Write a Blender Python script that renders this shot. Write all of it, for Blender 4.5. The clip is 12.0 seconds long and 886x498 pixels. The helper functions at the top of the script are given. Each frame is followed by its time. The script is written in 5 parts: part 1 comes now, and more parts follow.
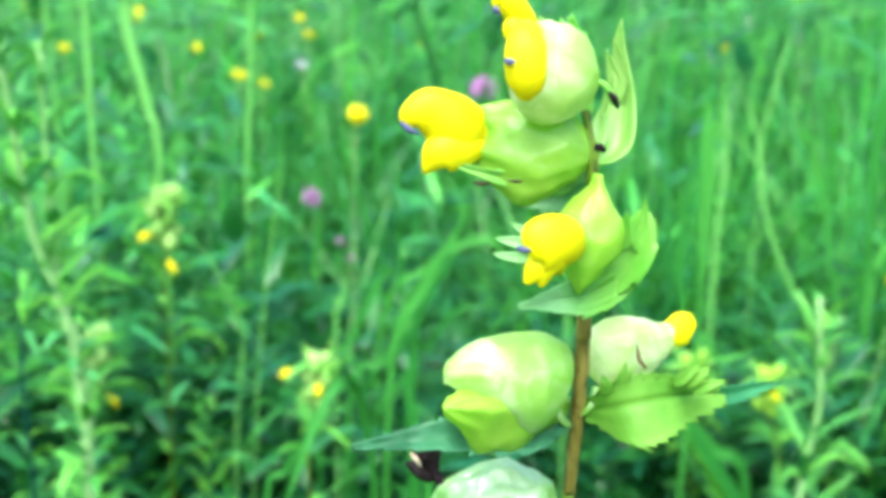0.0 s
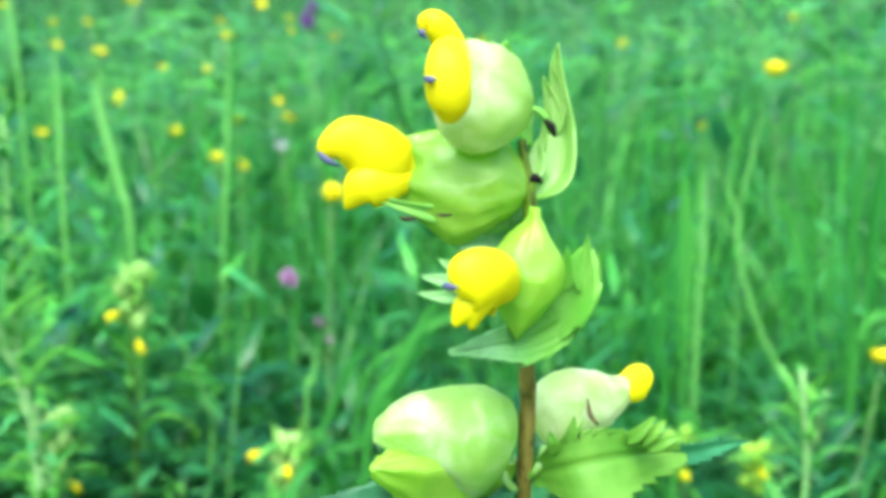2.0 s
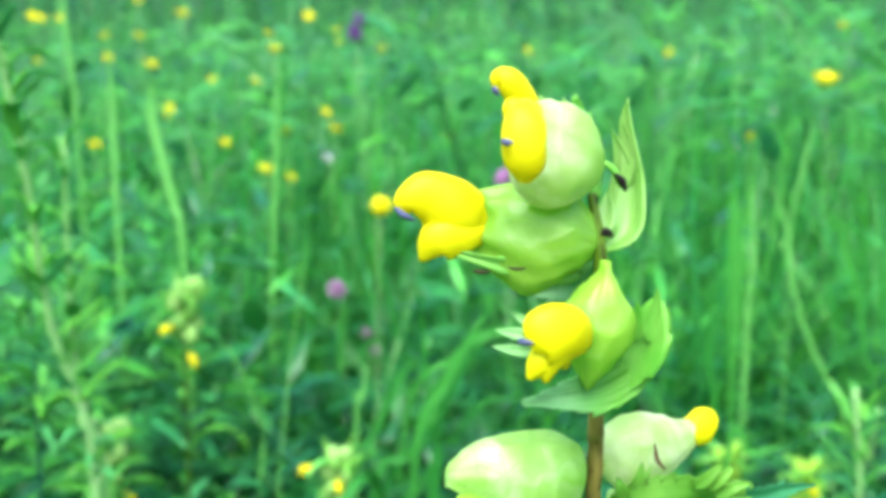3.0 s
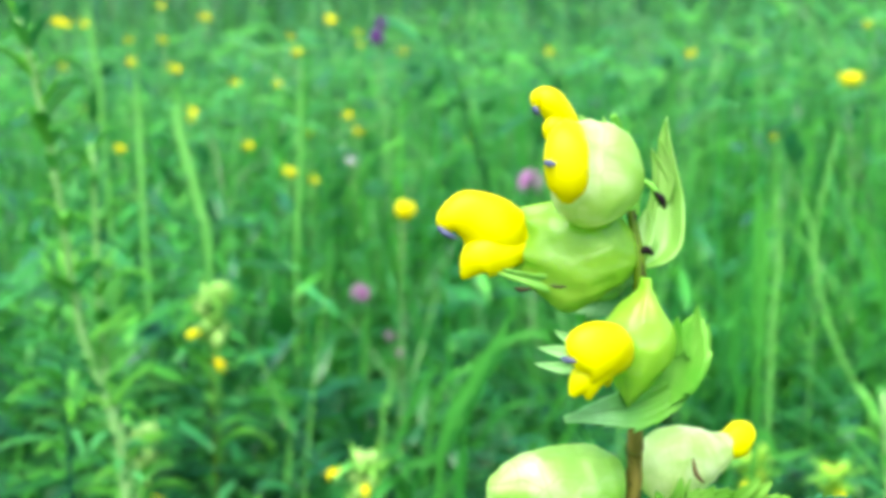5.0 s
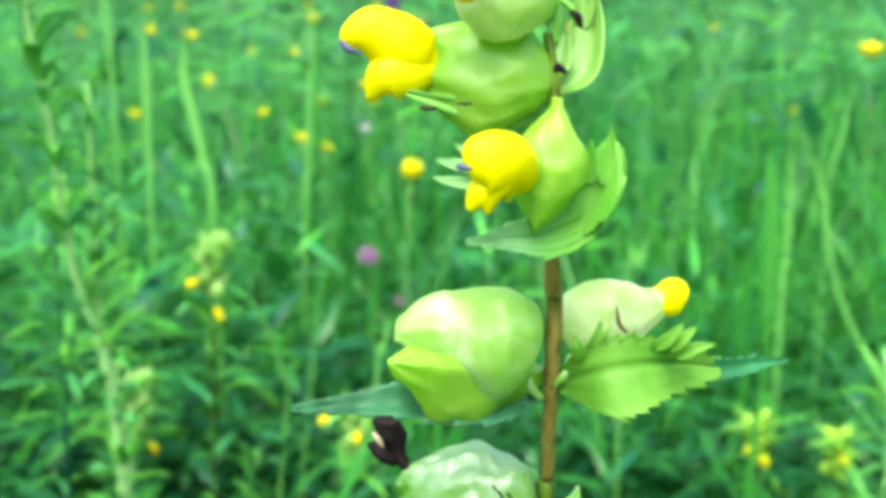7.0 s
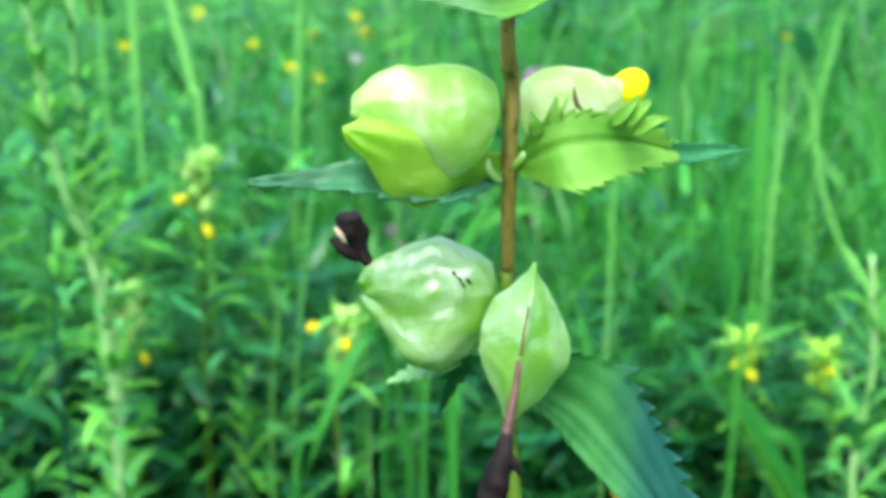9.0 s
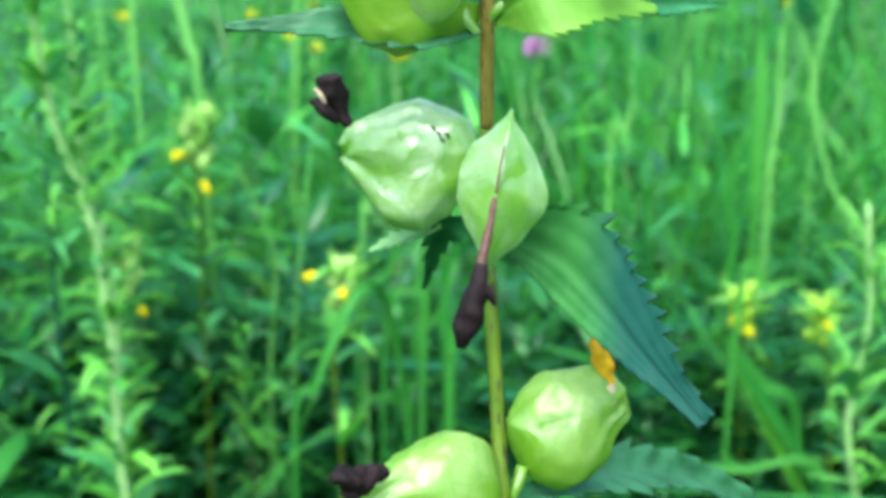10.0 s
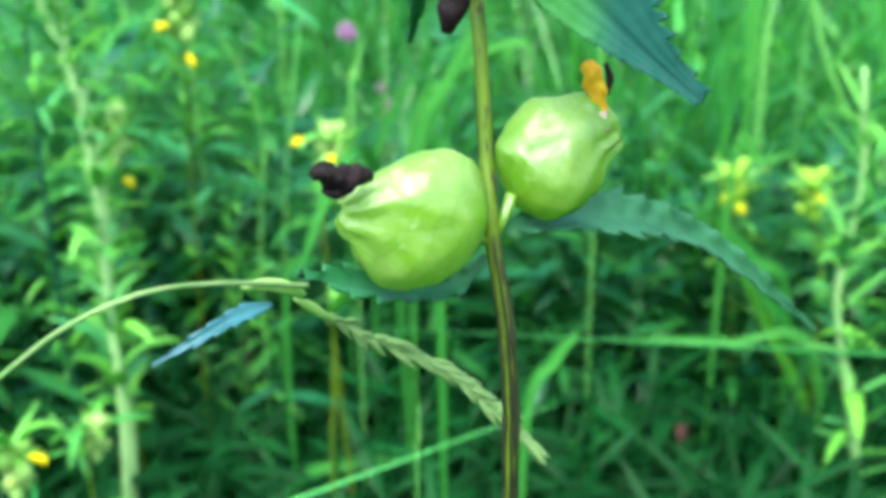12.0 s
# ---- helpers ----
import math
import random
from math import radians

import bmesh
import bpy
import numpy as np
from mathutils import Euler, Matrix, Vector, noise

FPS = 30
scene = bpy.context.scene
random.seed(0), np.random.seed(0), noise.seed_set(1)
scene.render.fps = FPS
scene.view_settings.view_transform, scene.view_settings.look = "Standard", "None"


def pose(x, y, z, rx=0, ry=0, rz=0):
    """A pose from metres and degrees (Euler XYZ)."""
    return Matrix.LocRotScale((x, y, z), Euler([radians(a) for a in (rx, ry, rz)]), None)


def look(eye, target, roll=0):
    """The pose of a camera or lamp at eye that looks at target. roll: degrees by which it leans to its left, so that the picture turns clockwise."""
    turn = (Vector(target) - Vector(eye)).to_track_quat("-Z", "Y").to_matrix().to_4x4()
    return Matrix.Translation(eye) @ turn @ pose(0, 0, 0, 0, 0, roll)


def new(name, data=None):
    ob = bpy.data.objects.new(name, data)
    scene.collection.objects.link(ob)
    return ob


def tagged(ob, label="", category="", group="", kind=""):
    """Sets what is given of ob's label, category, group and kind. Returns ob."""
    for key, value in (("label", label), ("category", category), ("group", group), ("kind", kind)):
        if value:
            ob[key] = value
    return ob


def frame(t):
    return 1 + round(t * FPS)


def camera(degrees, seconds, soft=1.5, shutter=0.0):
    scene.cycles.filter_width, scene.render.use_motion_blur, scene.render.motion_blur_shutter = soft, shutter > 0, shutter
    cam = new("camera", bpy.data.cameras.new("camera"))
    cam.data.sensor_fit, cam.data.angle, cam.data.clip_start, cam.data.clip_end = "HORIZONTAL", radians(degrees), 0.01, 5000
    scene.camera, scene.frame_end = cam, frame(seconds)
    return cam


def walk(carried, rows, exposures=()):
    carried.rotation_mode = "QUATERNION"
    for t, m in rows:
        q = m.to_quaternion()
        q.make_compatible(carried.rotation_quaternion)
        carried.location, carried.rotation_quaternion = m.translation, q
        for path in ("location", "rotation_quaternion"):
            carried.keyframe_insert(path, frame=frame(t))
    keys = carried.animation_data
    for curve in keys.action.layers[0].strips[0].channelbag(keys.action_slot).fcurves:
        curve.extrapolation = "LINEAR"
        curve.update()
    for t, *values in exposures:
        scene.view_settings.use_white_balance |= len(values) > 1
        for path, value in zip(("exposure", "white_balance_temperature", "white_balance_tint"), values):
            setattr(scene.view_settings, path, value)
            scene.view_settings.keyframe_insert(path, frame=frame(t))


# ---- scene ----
cam = camera(46.19, 12.0, soft=4.2)
cam.data.dof.use_dof = True
cam.data.dof.focus_distance = 0.14
cam.data.dof.aperture_fstop = 25.0
PATH = [
    (0, (0.00178, 0.01016, 0.59702), (-0.01336, 1.95104, 0.11457), 0.26),
    (0.5, (0.01046, 0.01461, 0.59289), (0.01103, 1.97996, 0.22220), 0.41),
    (1, (0.00938, 0.01515, 0.59244), (0.01333, 1.98610, 0.25279), 0.53),
    (1.5, (0.00815, 0.01871, 0.59003), (0.04463, 1.99012, 0.25502), 0.42),
    (2, (0.00939, 0.02118, 0.58898), (0.02103, 1.99458, 0.26407), -0.26),
    (2.5, (0.00744, 0.02102, 0.59433), (-0.02101, 1.99660, 0.28411), -0.55),
    (3, (0.00565, 0.01847, 0.59523), (-0.06560, 1.99280, 0.28389), -0.53),
    (5, (0.00304, 0.01667, 0.59771), (-0.10827, 1.98959, 0.28916), -0.90),
    (5.5, (-0.00125, 0.01657, 0.59719), (-0.11474, 1.98959, 0.29004), -1.10),
    (6, (0.00237, 0.01842, 0.59214), (-0.10338, 1.99292, 0.29188), -0.47),
    (6.3, (0.00710, 0.01960, 0.58820), (-0.11470, 1.99220, 0.28030), -0.30),
    (6.5, (0.00763, 0.02034, 0.58554), (-0.11859, 1.99166, 0.27254), -0.19),
    (7, (0.01755, 0.02089, 0.57666), (-0.13740, 1.98557, 0.23607), -0.12),
    (7.2, (0.01751, 0.02092, 0.57037), (-0.15056, 1.98209, 0.21602), -0.16),
    (8.8, (0.02350, 0.01817, 0.55892), (-0.11953, 1.96746, 0.13489), -0.30),
    (9, (0.02303, 0.01657, 0.55447), (-0.12388, 1.96208, 0.11465), -0.46),
    (9.2, (0.02350, 0.01613, 0.55210), (-0.12000, 1.96070, 0.11800), -0.41),
    (9.5, (0.02421, 0.01547, 0.54658), (-0.11439, 1.95880, 0.09461), -0.33),
    (10, (0.02654, 0.01181, 0.53697), (-0.12455, 1.94877, 0.06229), -0.69),
    (10.5, (0.02695, 0.00825, 0.52979), (-0.12741, 1.94047, 0.03712), -0.45),
    (11, (0.02463, 0.00796, 0.52107), (-0.13318, 1.93057, -0.00682), -0.57),
    (11.5, (0.02224, 0.01046, 0.51443), (-0.12617, 1.92465, -0.04581), -0.57),
    (11.8, (0.02790, 0.01000, 0.51400), (-0.11870, 1.91100, -0.09680), -0.71),
    (12, (0.02712, 0.00969, 0.50945), (-0.10698, 1.90176, -0.12465), -0.81),
]
walk(cam, [(t, look(eye, target, roll)) for t, eye, target, roll in PATH], exposures=[(0.0, 1.74, 6250, 3), (0.5, 1.67, 6250, 3), (1.5, 1.55, 6200, 2), (3.0, 1.50, 6250, 0), (5.0, 1.48, 6800, -3), (7.0, 1.49, 6800, -3), (9.0, 1.53, 6300, 3), (11.0, 1.62, 6250, 2), (12.0, 1.71, 6250, 3)])

# ---- sky and sun: bright veiled sky with a very broad soft sun high behind the viewer ----
world = bpy.data.worlds.new("sky")
scene.world = world
world.use_nodes = True
wn = world.node_tree
sky = wn.nodes.new("ShaderNodeTexSky")
sky.sky_type = "NISHITA"
sky.sun_disc = False
sky.sun_elevation, sky.sun_rotation = radians(59), radians(190)
sky.dust_density, sky.ozone_density = 2.5, 1.0
wn.links.new(sky.outputs[0], wn.nodes["Background"].inputs[0])
wn.nodes["Background"].inputs[1].default_value = 0.19
sun = new("sun", bpy.data.lights.new("sun", "SUN"))
sun.data.energy, sun.data.angle, sun.data.color = 3.0, radians(54), (1.0, 0.98, 0.94)
sun.matrix_world = look((-0.35, -1.9, 3.8), (0, 0.2, 0.3))


# ---- materials ----
def plant_mat(name, dark, light, grain=250.0, rough=0.45, shine=0.35, glow=0.3, bump=0.25, stretch=(1, 1, 1), island=0.0, spot=None, spots=0.0, per_object=0.0, papery_sheen=None, along=None, hues=None, gloss=0.0):
    """Living tissue: two scales of mottling, fine relief, some light coming through."""
    m = bpy.data.materials.new(name)
    m.use_nodes = True
    n, l = m.node_tree.nodes, m.node_tree.links
    out, bsdf = n["Material Output"], n["Principled BSDF"]
    co = n.new("ShaderNodeTexCoord")
    mp = n.new("ShaderNodeMapping")
    mp.inputs["Scale"].default_value = stretch
    l.new(co.outputs["Object"], mp.inputs["Vector"])
    fine, broad = n.new("ShaderNodeTexNoise"), n.new("ShaderNodeTexNoise")
    for t, s, d in ((fine, grain, 5), (broad, grain * 0.2, 3)):
        t.inputs["Scale"].default_value, t.inputs["Detail"].default_value = s, d
        l.new(mp.outputs[0], t.inputs["Vector"])
    add = n.new("ShaderNodeMath")
    add.operation = "ADD"
    l.new(fine.outputs["Fac"], add.inputs[0])
    l.new(broad.outputs["Fac"], add.inputs[1])
    rng = n.new("ShaderNodeMapRange")
    rng.inputs["From Min"].default_value, rng.inputs["From Max"].default_value = 0.7, 1.3
    l.new(add.outputs[0], rng.inputs["Value"])
    fac = rng.outputs[0]
    if island or per_object:
        if island:
            geo = n.new("ShaderNodeNewGeometry").outputs["Random Per Island"]
        else:
            geo = n.new("ShaderNodeObjectInfo").outputs["Random"]
        mx = n.new("ShaderNodeMix")
        mx.inputs["Factor"].default_value = island or per_object
        l.new(fac, mx.inputs["A"])
        l.new(geo, mx.inputs["B"])
        fac = mx.outputs[0]
    col = n.new("ShaderNodeMix")
    col.data_type = "RGBA"
    col.inputs["A"].default_value, col.inputs["B"].default_value = (*dark, 1), (*light, 1)
    l.new(fac, col.inputs["Factor"])
    colour = col.outputs["Result"]
    # bluish tint stands in for reflected sky, yellowish for light through the blade
    if hues:
        which = n.new("ShaderNodeTexWhiteNoise")
        which.noise_dimensions = "1D"
        l.new(geo, which.inputs["W"])
        ramp = n.new("ShaderNodeValToRGB")
        ramp.color_ramp.elements[0].color, ramp.color_ramp.elements[1].color = (*hues[0], 1), (*hues[1], 1)
        mid = ramp.color_ramp.elements.new(0.5)
        mid.color = (1, 1, 1, 1)
        l.new(which.outputs["Value"], ramp.inputs["Fac"])
        tint = n.new("ShaderNodeMix")
        tint.data_type, tint.blend_type = "RGBA", "MULTIPLY"
        tint.inputs["Factor"].default_value = 1.0
        l.new(colour, tint.inputs["A"])
        l.new(ramp.outputs["Color"], tint.inputs["B"])
        colour = tint.outputs["Result"]
    if spot:
        sp = n.new("ShaderNodeTexNoise")
        sp.inputs["Scale"].default_value, sp.inputs["Detail"].default_value = grain * 1.7, 2
        l.new(mp.outputs[0], sp.inputs["Vector"])
        cut = n.new("ShaderNodeMapRange")
        cut.inputs["From Min"].default_value, cut.inputs["From Max"].default_value = 0.62 - spots, 0.70 - spots
        l.new(sp.outputs["Fac"], cut.inputs["Value"])
        sm = n.new("ShaderNodeMix")
        sm.data_type = "RGBA"
        l.new(cut.outputs[0], sm.inputs["Factor"])
        l.new(colour, sm.inputs["A"])
        sm.inputs["B"].default_value = (*spot, 1)
        colour = sm.outputs["Result"]
    # pale patches carry the skin's own mottling and its whitish sheen, then darker veins
    if papery_sheen:
        pale, veins = n.new("ShaderNodeTexNoise"), n.new("ShaderNodeTexVoronoi")
        pale.inputs["Scale"].default_value, pale.inputs["Detail"].default_value, pale.inputs["Distortion"].default_value = 110, 5, 0.8
        veins.feature = "DISTANCE_TO_EDGE"
        veins.inputs["Scale"].default_value = 300
        l.new(mp.outputs[0], pale.inputs["Vector"])
        l.new(mp.outputs[0], veins.inputs["Vector"])
        for source, lo, hi, top, tint in ((pale.outputs["Fac"], 0.42, 0.66, 0.9, papery_sheen), (veins.outputs["Distance"], 0.07, 0.0, 0.32, dark)):
            mr, mm = n.new("ShaderNodeMapRange"), n.new("ShaderNodeMix")
            mr.inputs["From Min"].default_value, mr.inputs["From Max"].default_value, mr.inputs["To Max"].default_value = lo, hi, top
            mm.data_type = "RGBA"
            l.new(source, mr.inputs["Value"])
            l.new(mr.outputs[0], mm.inputs["Factor"])
            l.new(colour, mm.inputs["A"])
            mm.inputs["B"].default_value = (*tint, 1)
            colour = mm.outputs["Result"]
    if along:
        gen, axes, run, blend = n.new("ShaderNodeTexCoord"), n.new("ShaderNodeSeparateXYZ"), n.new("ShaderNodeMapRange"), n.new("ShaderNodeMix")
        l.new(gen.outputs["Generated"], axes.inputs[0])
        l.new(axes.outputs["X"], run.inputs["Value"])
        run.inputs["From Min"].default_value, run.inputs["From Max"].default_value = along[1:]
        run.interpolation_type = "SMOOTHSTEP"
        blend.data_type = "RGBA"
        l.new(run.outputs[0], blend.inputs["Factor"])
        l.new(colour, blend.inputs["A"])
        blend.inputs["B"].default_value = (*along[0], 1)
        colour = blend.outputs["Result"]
    l.new(colour, bsdf.inputs["Base Color"])
    bsdf.inputs["Roughness"].default_value = rough
    bsdf.inputs["Specular IOR Level"].default_value = shine
    bp = n.new("ShaderNodeBump")
    bp.inputs["Strength"].default_value, bp.inputs["Distance"].default_value = bump, 0.0006
    l.new(fine.outputs["Fac"], bp.inputs["Height"])
    l.new(bp.outputs[0], bsdf.inputs["Normal"])
    if glow:
        tr, mixer = n.new("ShaderNodeBsdfTranslucent"), n.new("ShaderNodeMixShader")
        l.new(colour, tr.inputs["Color"])
        mixer.inputs[0].default_value = glow
        l.new(bsdf.outputs[0], mixer.inputs[1])
        l.new(tr.outputs[0], mixer.inputs[2])
        l.new(mixer.outputs[0], out.inputs["Surface"])
    if gloss:
        crinkle, fine_bump = n.new("ShaderNodeTexNoise"), n.new("ShaderNodeBump")
        crinkle.inputs["Scale"].default_value, crinkle.inputs["Detail"].default_value, crinkle.inputs["Distortion"].default_value = 210, 3, 1.2
        l.new(mp.outputs[0], crinkle.inputs["Vector"])
        fine_bump.inputs["Strength"].default_value, fine_bump.inputs["Distance"].default_value = 0.55, 0.0022
        l.new(crinkle.outputs["Fac"], fine_bump.inputs["Height"])
        sheen, over = n.new("ShaderNodeBsdfGlossy"), n.new("ShaderNodeMixShader")
        sheen.inputs["Roughness"].default_value = 0.33
        over.inputs[0].default_value = gloss
        l.new(fine_bump.outputs[0], sheen.inputs["Normal"])
        l.new(bp.outputs[0], fine_bump.inputs["Normal"])
        l.new((mixer if glow else bsdf).outputs[0], over.inputs[1])
        l.new(sheen.outputs[0], over.inputs[2])
        l.new(over.outputs[0], out.inputs["Surface"])
    return m


M_CALYX = plant_mat("calyx_skin", (0.18, 0.47, 0.035), (0.36, 0.64, 0.12), 160, 0.36, 0.6, 0.55, 0.4, papery_sheen=(0.54, 0.76, 0.36), gloss=0.05)
M_CALYX_SILK = plant_mat("silky_calyx_skin", (0.127, 0.372, 0.0169), (0.254, 0.499, 0.0592), 160, 0.34, 0.6, 0.5, 0.4, papery_sheen=(0.423, 0.609, 0.321), gloss=0.11)
M_CALYX_OLD = plant_mat("ripe_calyx_skin", (0.123, 0.324, 0.00791), (0.253, 0.467, 0.038), 160, 0.36, 0.55, 0.55, 0.4, papery_sheen=(0.332, 0.522, 0.126), gloss=0.045)
M_LOBE = plant_mat("calyx_lobe_skin", (0.20, 0.46, 0.026), (0.43, 0.68, 0.075), 130, 0.4, 0.4, 0.55, 0.4, (1, 1, 1.6), gloss=0.03)
M_CALYX_CREAM = plant_mat("cream_calyx_skin", (0.25, 0.52, 0.055), (0.45, 0.67, 0.17), 160, 0.42, 0.45, 0.55, 0.35, papery_sheen=(0.68, 0.79, 0.46), gloss=0.03)
M_CALYX_WHITE = plant_mat("whitish_calyx_skin", (0.40, 0.60, 0.14), (0.64, 0.77, 0.34), 160, 0.42, 0.45, 0.55, 0.35, papery_sheen=(0.84, 0.87, 0.64), gloss=0.03)
# Top calyx: overexposed white by the hood is painted, fading to green.
M_CALYX_CAP = plant_mat("highlit_to_green_calyx_skin", (0.34, 0.55, 0.10), (0.56, 0.71, 0.24), 160, 0.42, 0.45, 0.55, 0.35, papery_sheen=(0.80, 0.83, 0.55), gloss=0.03, along=((0.33, 0.57, 0.09), 0.4, 1.0))
M_YELLOW = plant_mat("petal_yellow", (0.64, 0.54, 0.0), (0.78, 0.74, 0.004), 160, 0.5, 0.25, 0.38, 0.3)
M_VIOLET = plant_mat("petal_violet", (0.02, 0.024, 0.075), (0.075, 0.085, 0.17), 300, 0.5, 0.3, 0.1)
M_DEAD = plant_mat("withered_petal", (0.002, 0.0012, 0.0015), (0.014, 0.007, 0.008), 350, 0.7, 0.15, 0.0, 0.9)
M_DEAD_PALE = plant_mat("withered_tube", (0.028, 0.011, 0.008), (0.094, 0.044, 0.033), 350, 0.6, 0.3, 0.1, 0.8)
M_ORANGE = plant_mat("fading_petal", (0.42, 0.20, 0.008), (0.65, 0.44, 0.016), 400, 0.6, 0.2, 0.2, 0.8)
M_CREAM = plant_mat("cream_tube", (0.372, 0.260, 0.174), (0.527, 0.496, 0.372), 300, 0.6, 0.2, 0.2, 0.5)
M_BRACT = plant_mat("bract_leaf", (0.09, 0.34, 0.025), (0.25, 0.53, 0.09), 200, 0.5, 0.35, 0.35, 0.4)
M_BRACT_PALE = plant_mat("pale_bract_leaf", (0.10, 0.36, 0.075), (0.29, 0.58, 0.22), 200, 0.5, 0.35, 0.4, 0.4, papery_sheen=(0.36, 0.62, 0.28))
M_BRACT_CUP = plant_mat("cup_bract_leaf", (0.15, 0.42, 0.12), (0.33, 0.60, 0.27), 200, 0.5, 0.35, 0.5, 0.4, along=((0.17, 0.45, 0.05), 0.25, 0.75))
M_BRACT_MID = plant_mat("mid_bract_leaf", (0.085, 0.28, 0.018), (0.25, 0.50, 0.07), 140, 0.5, 0.35, 0.45, 0.5)
M_BRACT_LIGHT = plant_mat("light_bract_leaf", (0.22, 0.49, 0.07), (0.44, 0.69, 0.20), 140, 0.45, 0.4, 0.55, 0.4, gloss=0.02)
M_LEAF_MID = plant_mat("mid_green_stem_leaf", (0.012, 0.12, 0.035), (0.05, 0.25, 0.09), 220, 0.45, 0.5, 0.3, 0.5)
# Backlit paleness at the large leaf's base and sky blue at its tip are coloured in.
M_LEAF_BACKLIT = plant_mat("painted_backlit_leaf", (0.018, 0.12, 0.022), (0.052, 0.215, 0.050), 180, 0.55, 0.2, 0.35, 0.5, along=((0.009, 0.070, 0.052), 0.42, 0.68))
M_LEAF_ARCH = plant_mat("grey_green_stem_leaf", (0.014, 0.082, 0.032), (0.050, 0.195, 0.085), 220, 0.5, 0.3, 0.2, 0.5)
# The sky's reflection on the leaf is given as a blue base colour.
M_LEAF_SKY = plant_mat("sky_tinted_stem_leaf", (0.0072, 0.0612, 0.0684), (0.0324, 0.144, 0.173), 220, 0.38, 0.5, 0.15, 0.5)
M_STEM_BROWN = plant_mat("brown_flecked_stem", (0.10, 0.085, 0.012), (0.22, 0.175, 0.036), 900, 0.5, 0.3, 0.0, 0.5, (1, 1, 0.25), spot=(0.035, 0.025, 0.006), spots=0.03)
M_STEM_GREEN = plant_mat("green_striped_stem", (0.034, 0.078, 0.002), (0.09, 0.15, 0.007), 420, 0.55, 0.18, 0.0, 0.4, (1, 1, 0.06), spot=(0.03, 0.036, 0.008), spots=0.04)
M_RIDGE = plant_mat("dark_stem_ridge", (0.006, 0.009, 0.002), (0.020, 0.026, 0.006), 500, 0.6, 0.3, 0.0)
M_MARK = plant_mat("brown_blemish", (0.009, 0.007, 0.002), (0.028, 0.019, 0.006), 500, 0.7, 0.2, 0.0)
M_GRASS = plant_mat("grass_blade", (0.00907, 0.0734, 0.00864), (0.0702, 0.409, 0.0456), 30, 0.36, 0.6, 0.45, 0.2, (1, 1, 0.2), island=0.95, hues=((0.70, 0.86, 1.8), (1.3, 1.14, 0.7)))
M_EAR = plant_mat("pale_grass_ear", (0.102, 0.245, 0.0578), (0.245, 0.374, 0.143), 300, 0.6, 0.2, 0.3, 0.3)
M_FLECK = plant_mat("brown_fleck", (0.05, 0.032, 0.010), (0.11, 0.075, 0.025), 500, 0.7, 0.2, 0.0)
M_BLADE = plant_mat("single_blade", (0.018, 0.17, 0.022), (0.085, 0.36, 0.055), 30, 0.5, 0.2, 0.45, 0.2, (1, 1, 0.2), per_object=0.8)
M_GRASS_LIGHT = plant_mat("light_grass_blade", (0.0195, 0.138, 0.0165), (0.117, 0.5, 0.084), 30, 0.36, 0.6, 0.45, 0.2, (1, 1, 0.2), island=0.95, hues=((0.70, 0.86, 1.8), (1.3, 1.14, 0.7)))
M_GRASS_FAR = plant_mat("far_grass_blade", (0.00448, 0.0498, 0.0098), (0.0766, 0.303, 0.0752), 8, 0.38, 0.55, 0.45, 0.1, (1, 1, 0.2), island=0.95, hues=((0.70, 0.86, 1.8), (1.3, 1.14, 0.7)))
M_STRAW = plant_mat("pale_grass_stalk", (0.06, 0.27, 0.04), (0.16, 0.43, 0.10), 60, 0.5, 0.3, 0.3, 0.2, (1, 1, 0.1), island=0.6)
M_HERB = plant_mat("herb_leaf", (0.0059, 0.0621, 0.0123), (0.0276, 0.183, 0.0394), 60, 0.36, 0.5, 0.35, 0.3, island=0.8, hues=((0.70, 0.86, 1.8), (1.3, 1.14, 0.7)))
M_HERB_LIGHT = plant_mat("light_herb_leaf", (0.06, 0.30, 0.04), (0.18, 0.55, 0.09), 60, 0.38, 0.38, 0.4, 0.3, per_object=0.85, hues=((0.70, 0.86, 1.8), (1.3, 1.14, 0.7)))
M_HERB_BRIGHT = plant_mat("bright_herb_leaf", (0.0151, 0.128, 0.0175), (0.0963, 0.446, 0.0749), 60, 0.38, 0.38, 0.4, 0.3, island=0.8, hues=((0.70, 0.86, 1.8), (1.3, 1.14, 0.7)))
M_HERB_STEM = plant_mat("herb_stem", (0.13, 0.32, 0.08), (0.33, 0.52, 0.21), 90, 0.5, 0.3, 0.1, 0.3, (1, 1, 0.15))
M_BUD = plant_mat("far_calyx", (0.17, 0.43, 0.06), (0.46, 0.66, 0.22), 120, 0.5, 0.3, 0.4, 0.2, per_object=0.6)
M_BUD_GREEN = plant_mat("green_far_calyx", (0.20, 0.48, 0.03), (0.42, 0.64, 0.08), 120, 0.5, 0.3, 0.4, 0.2, per_object=0.5)
M_PINK = plant_mat("clover_pink", (0.42, 0.14, 0.42), (0.65, 0.36, 0.62), 300, 0.6, 0.2, 0.3, 0.2, island=0.6)
M_PURPLE = plant_mat("vetch_purple", (0.124, 0.019, 0.223), (0.279, 0.074, 0.403), 300, 0.6, 0.2, 0.3, 0.2, island=0.6)
M_WHITE = plant_mat("white_petal", (0.372, 0.422, 0.446), (0.527, 0.558, 0.570), 200, 0.6, 0.2, 0.3, 0.2)
M_PLANTAIN = plant_mat("brown_seed_head", (0.088, 0.039, 0.033), (0.198, 0.105, 0.088), 500, 0.7, 0.2, 0.0, 0.8)
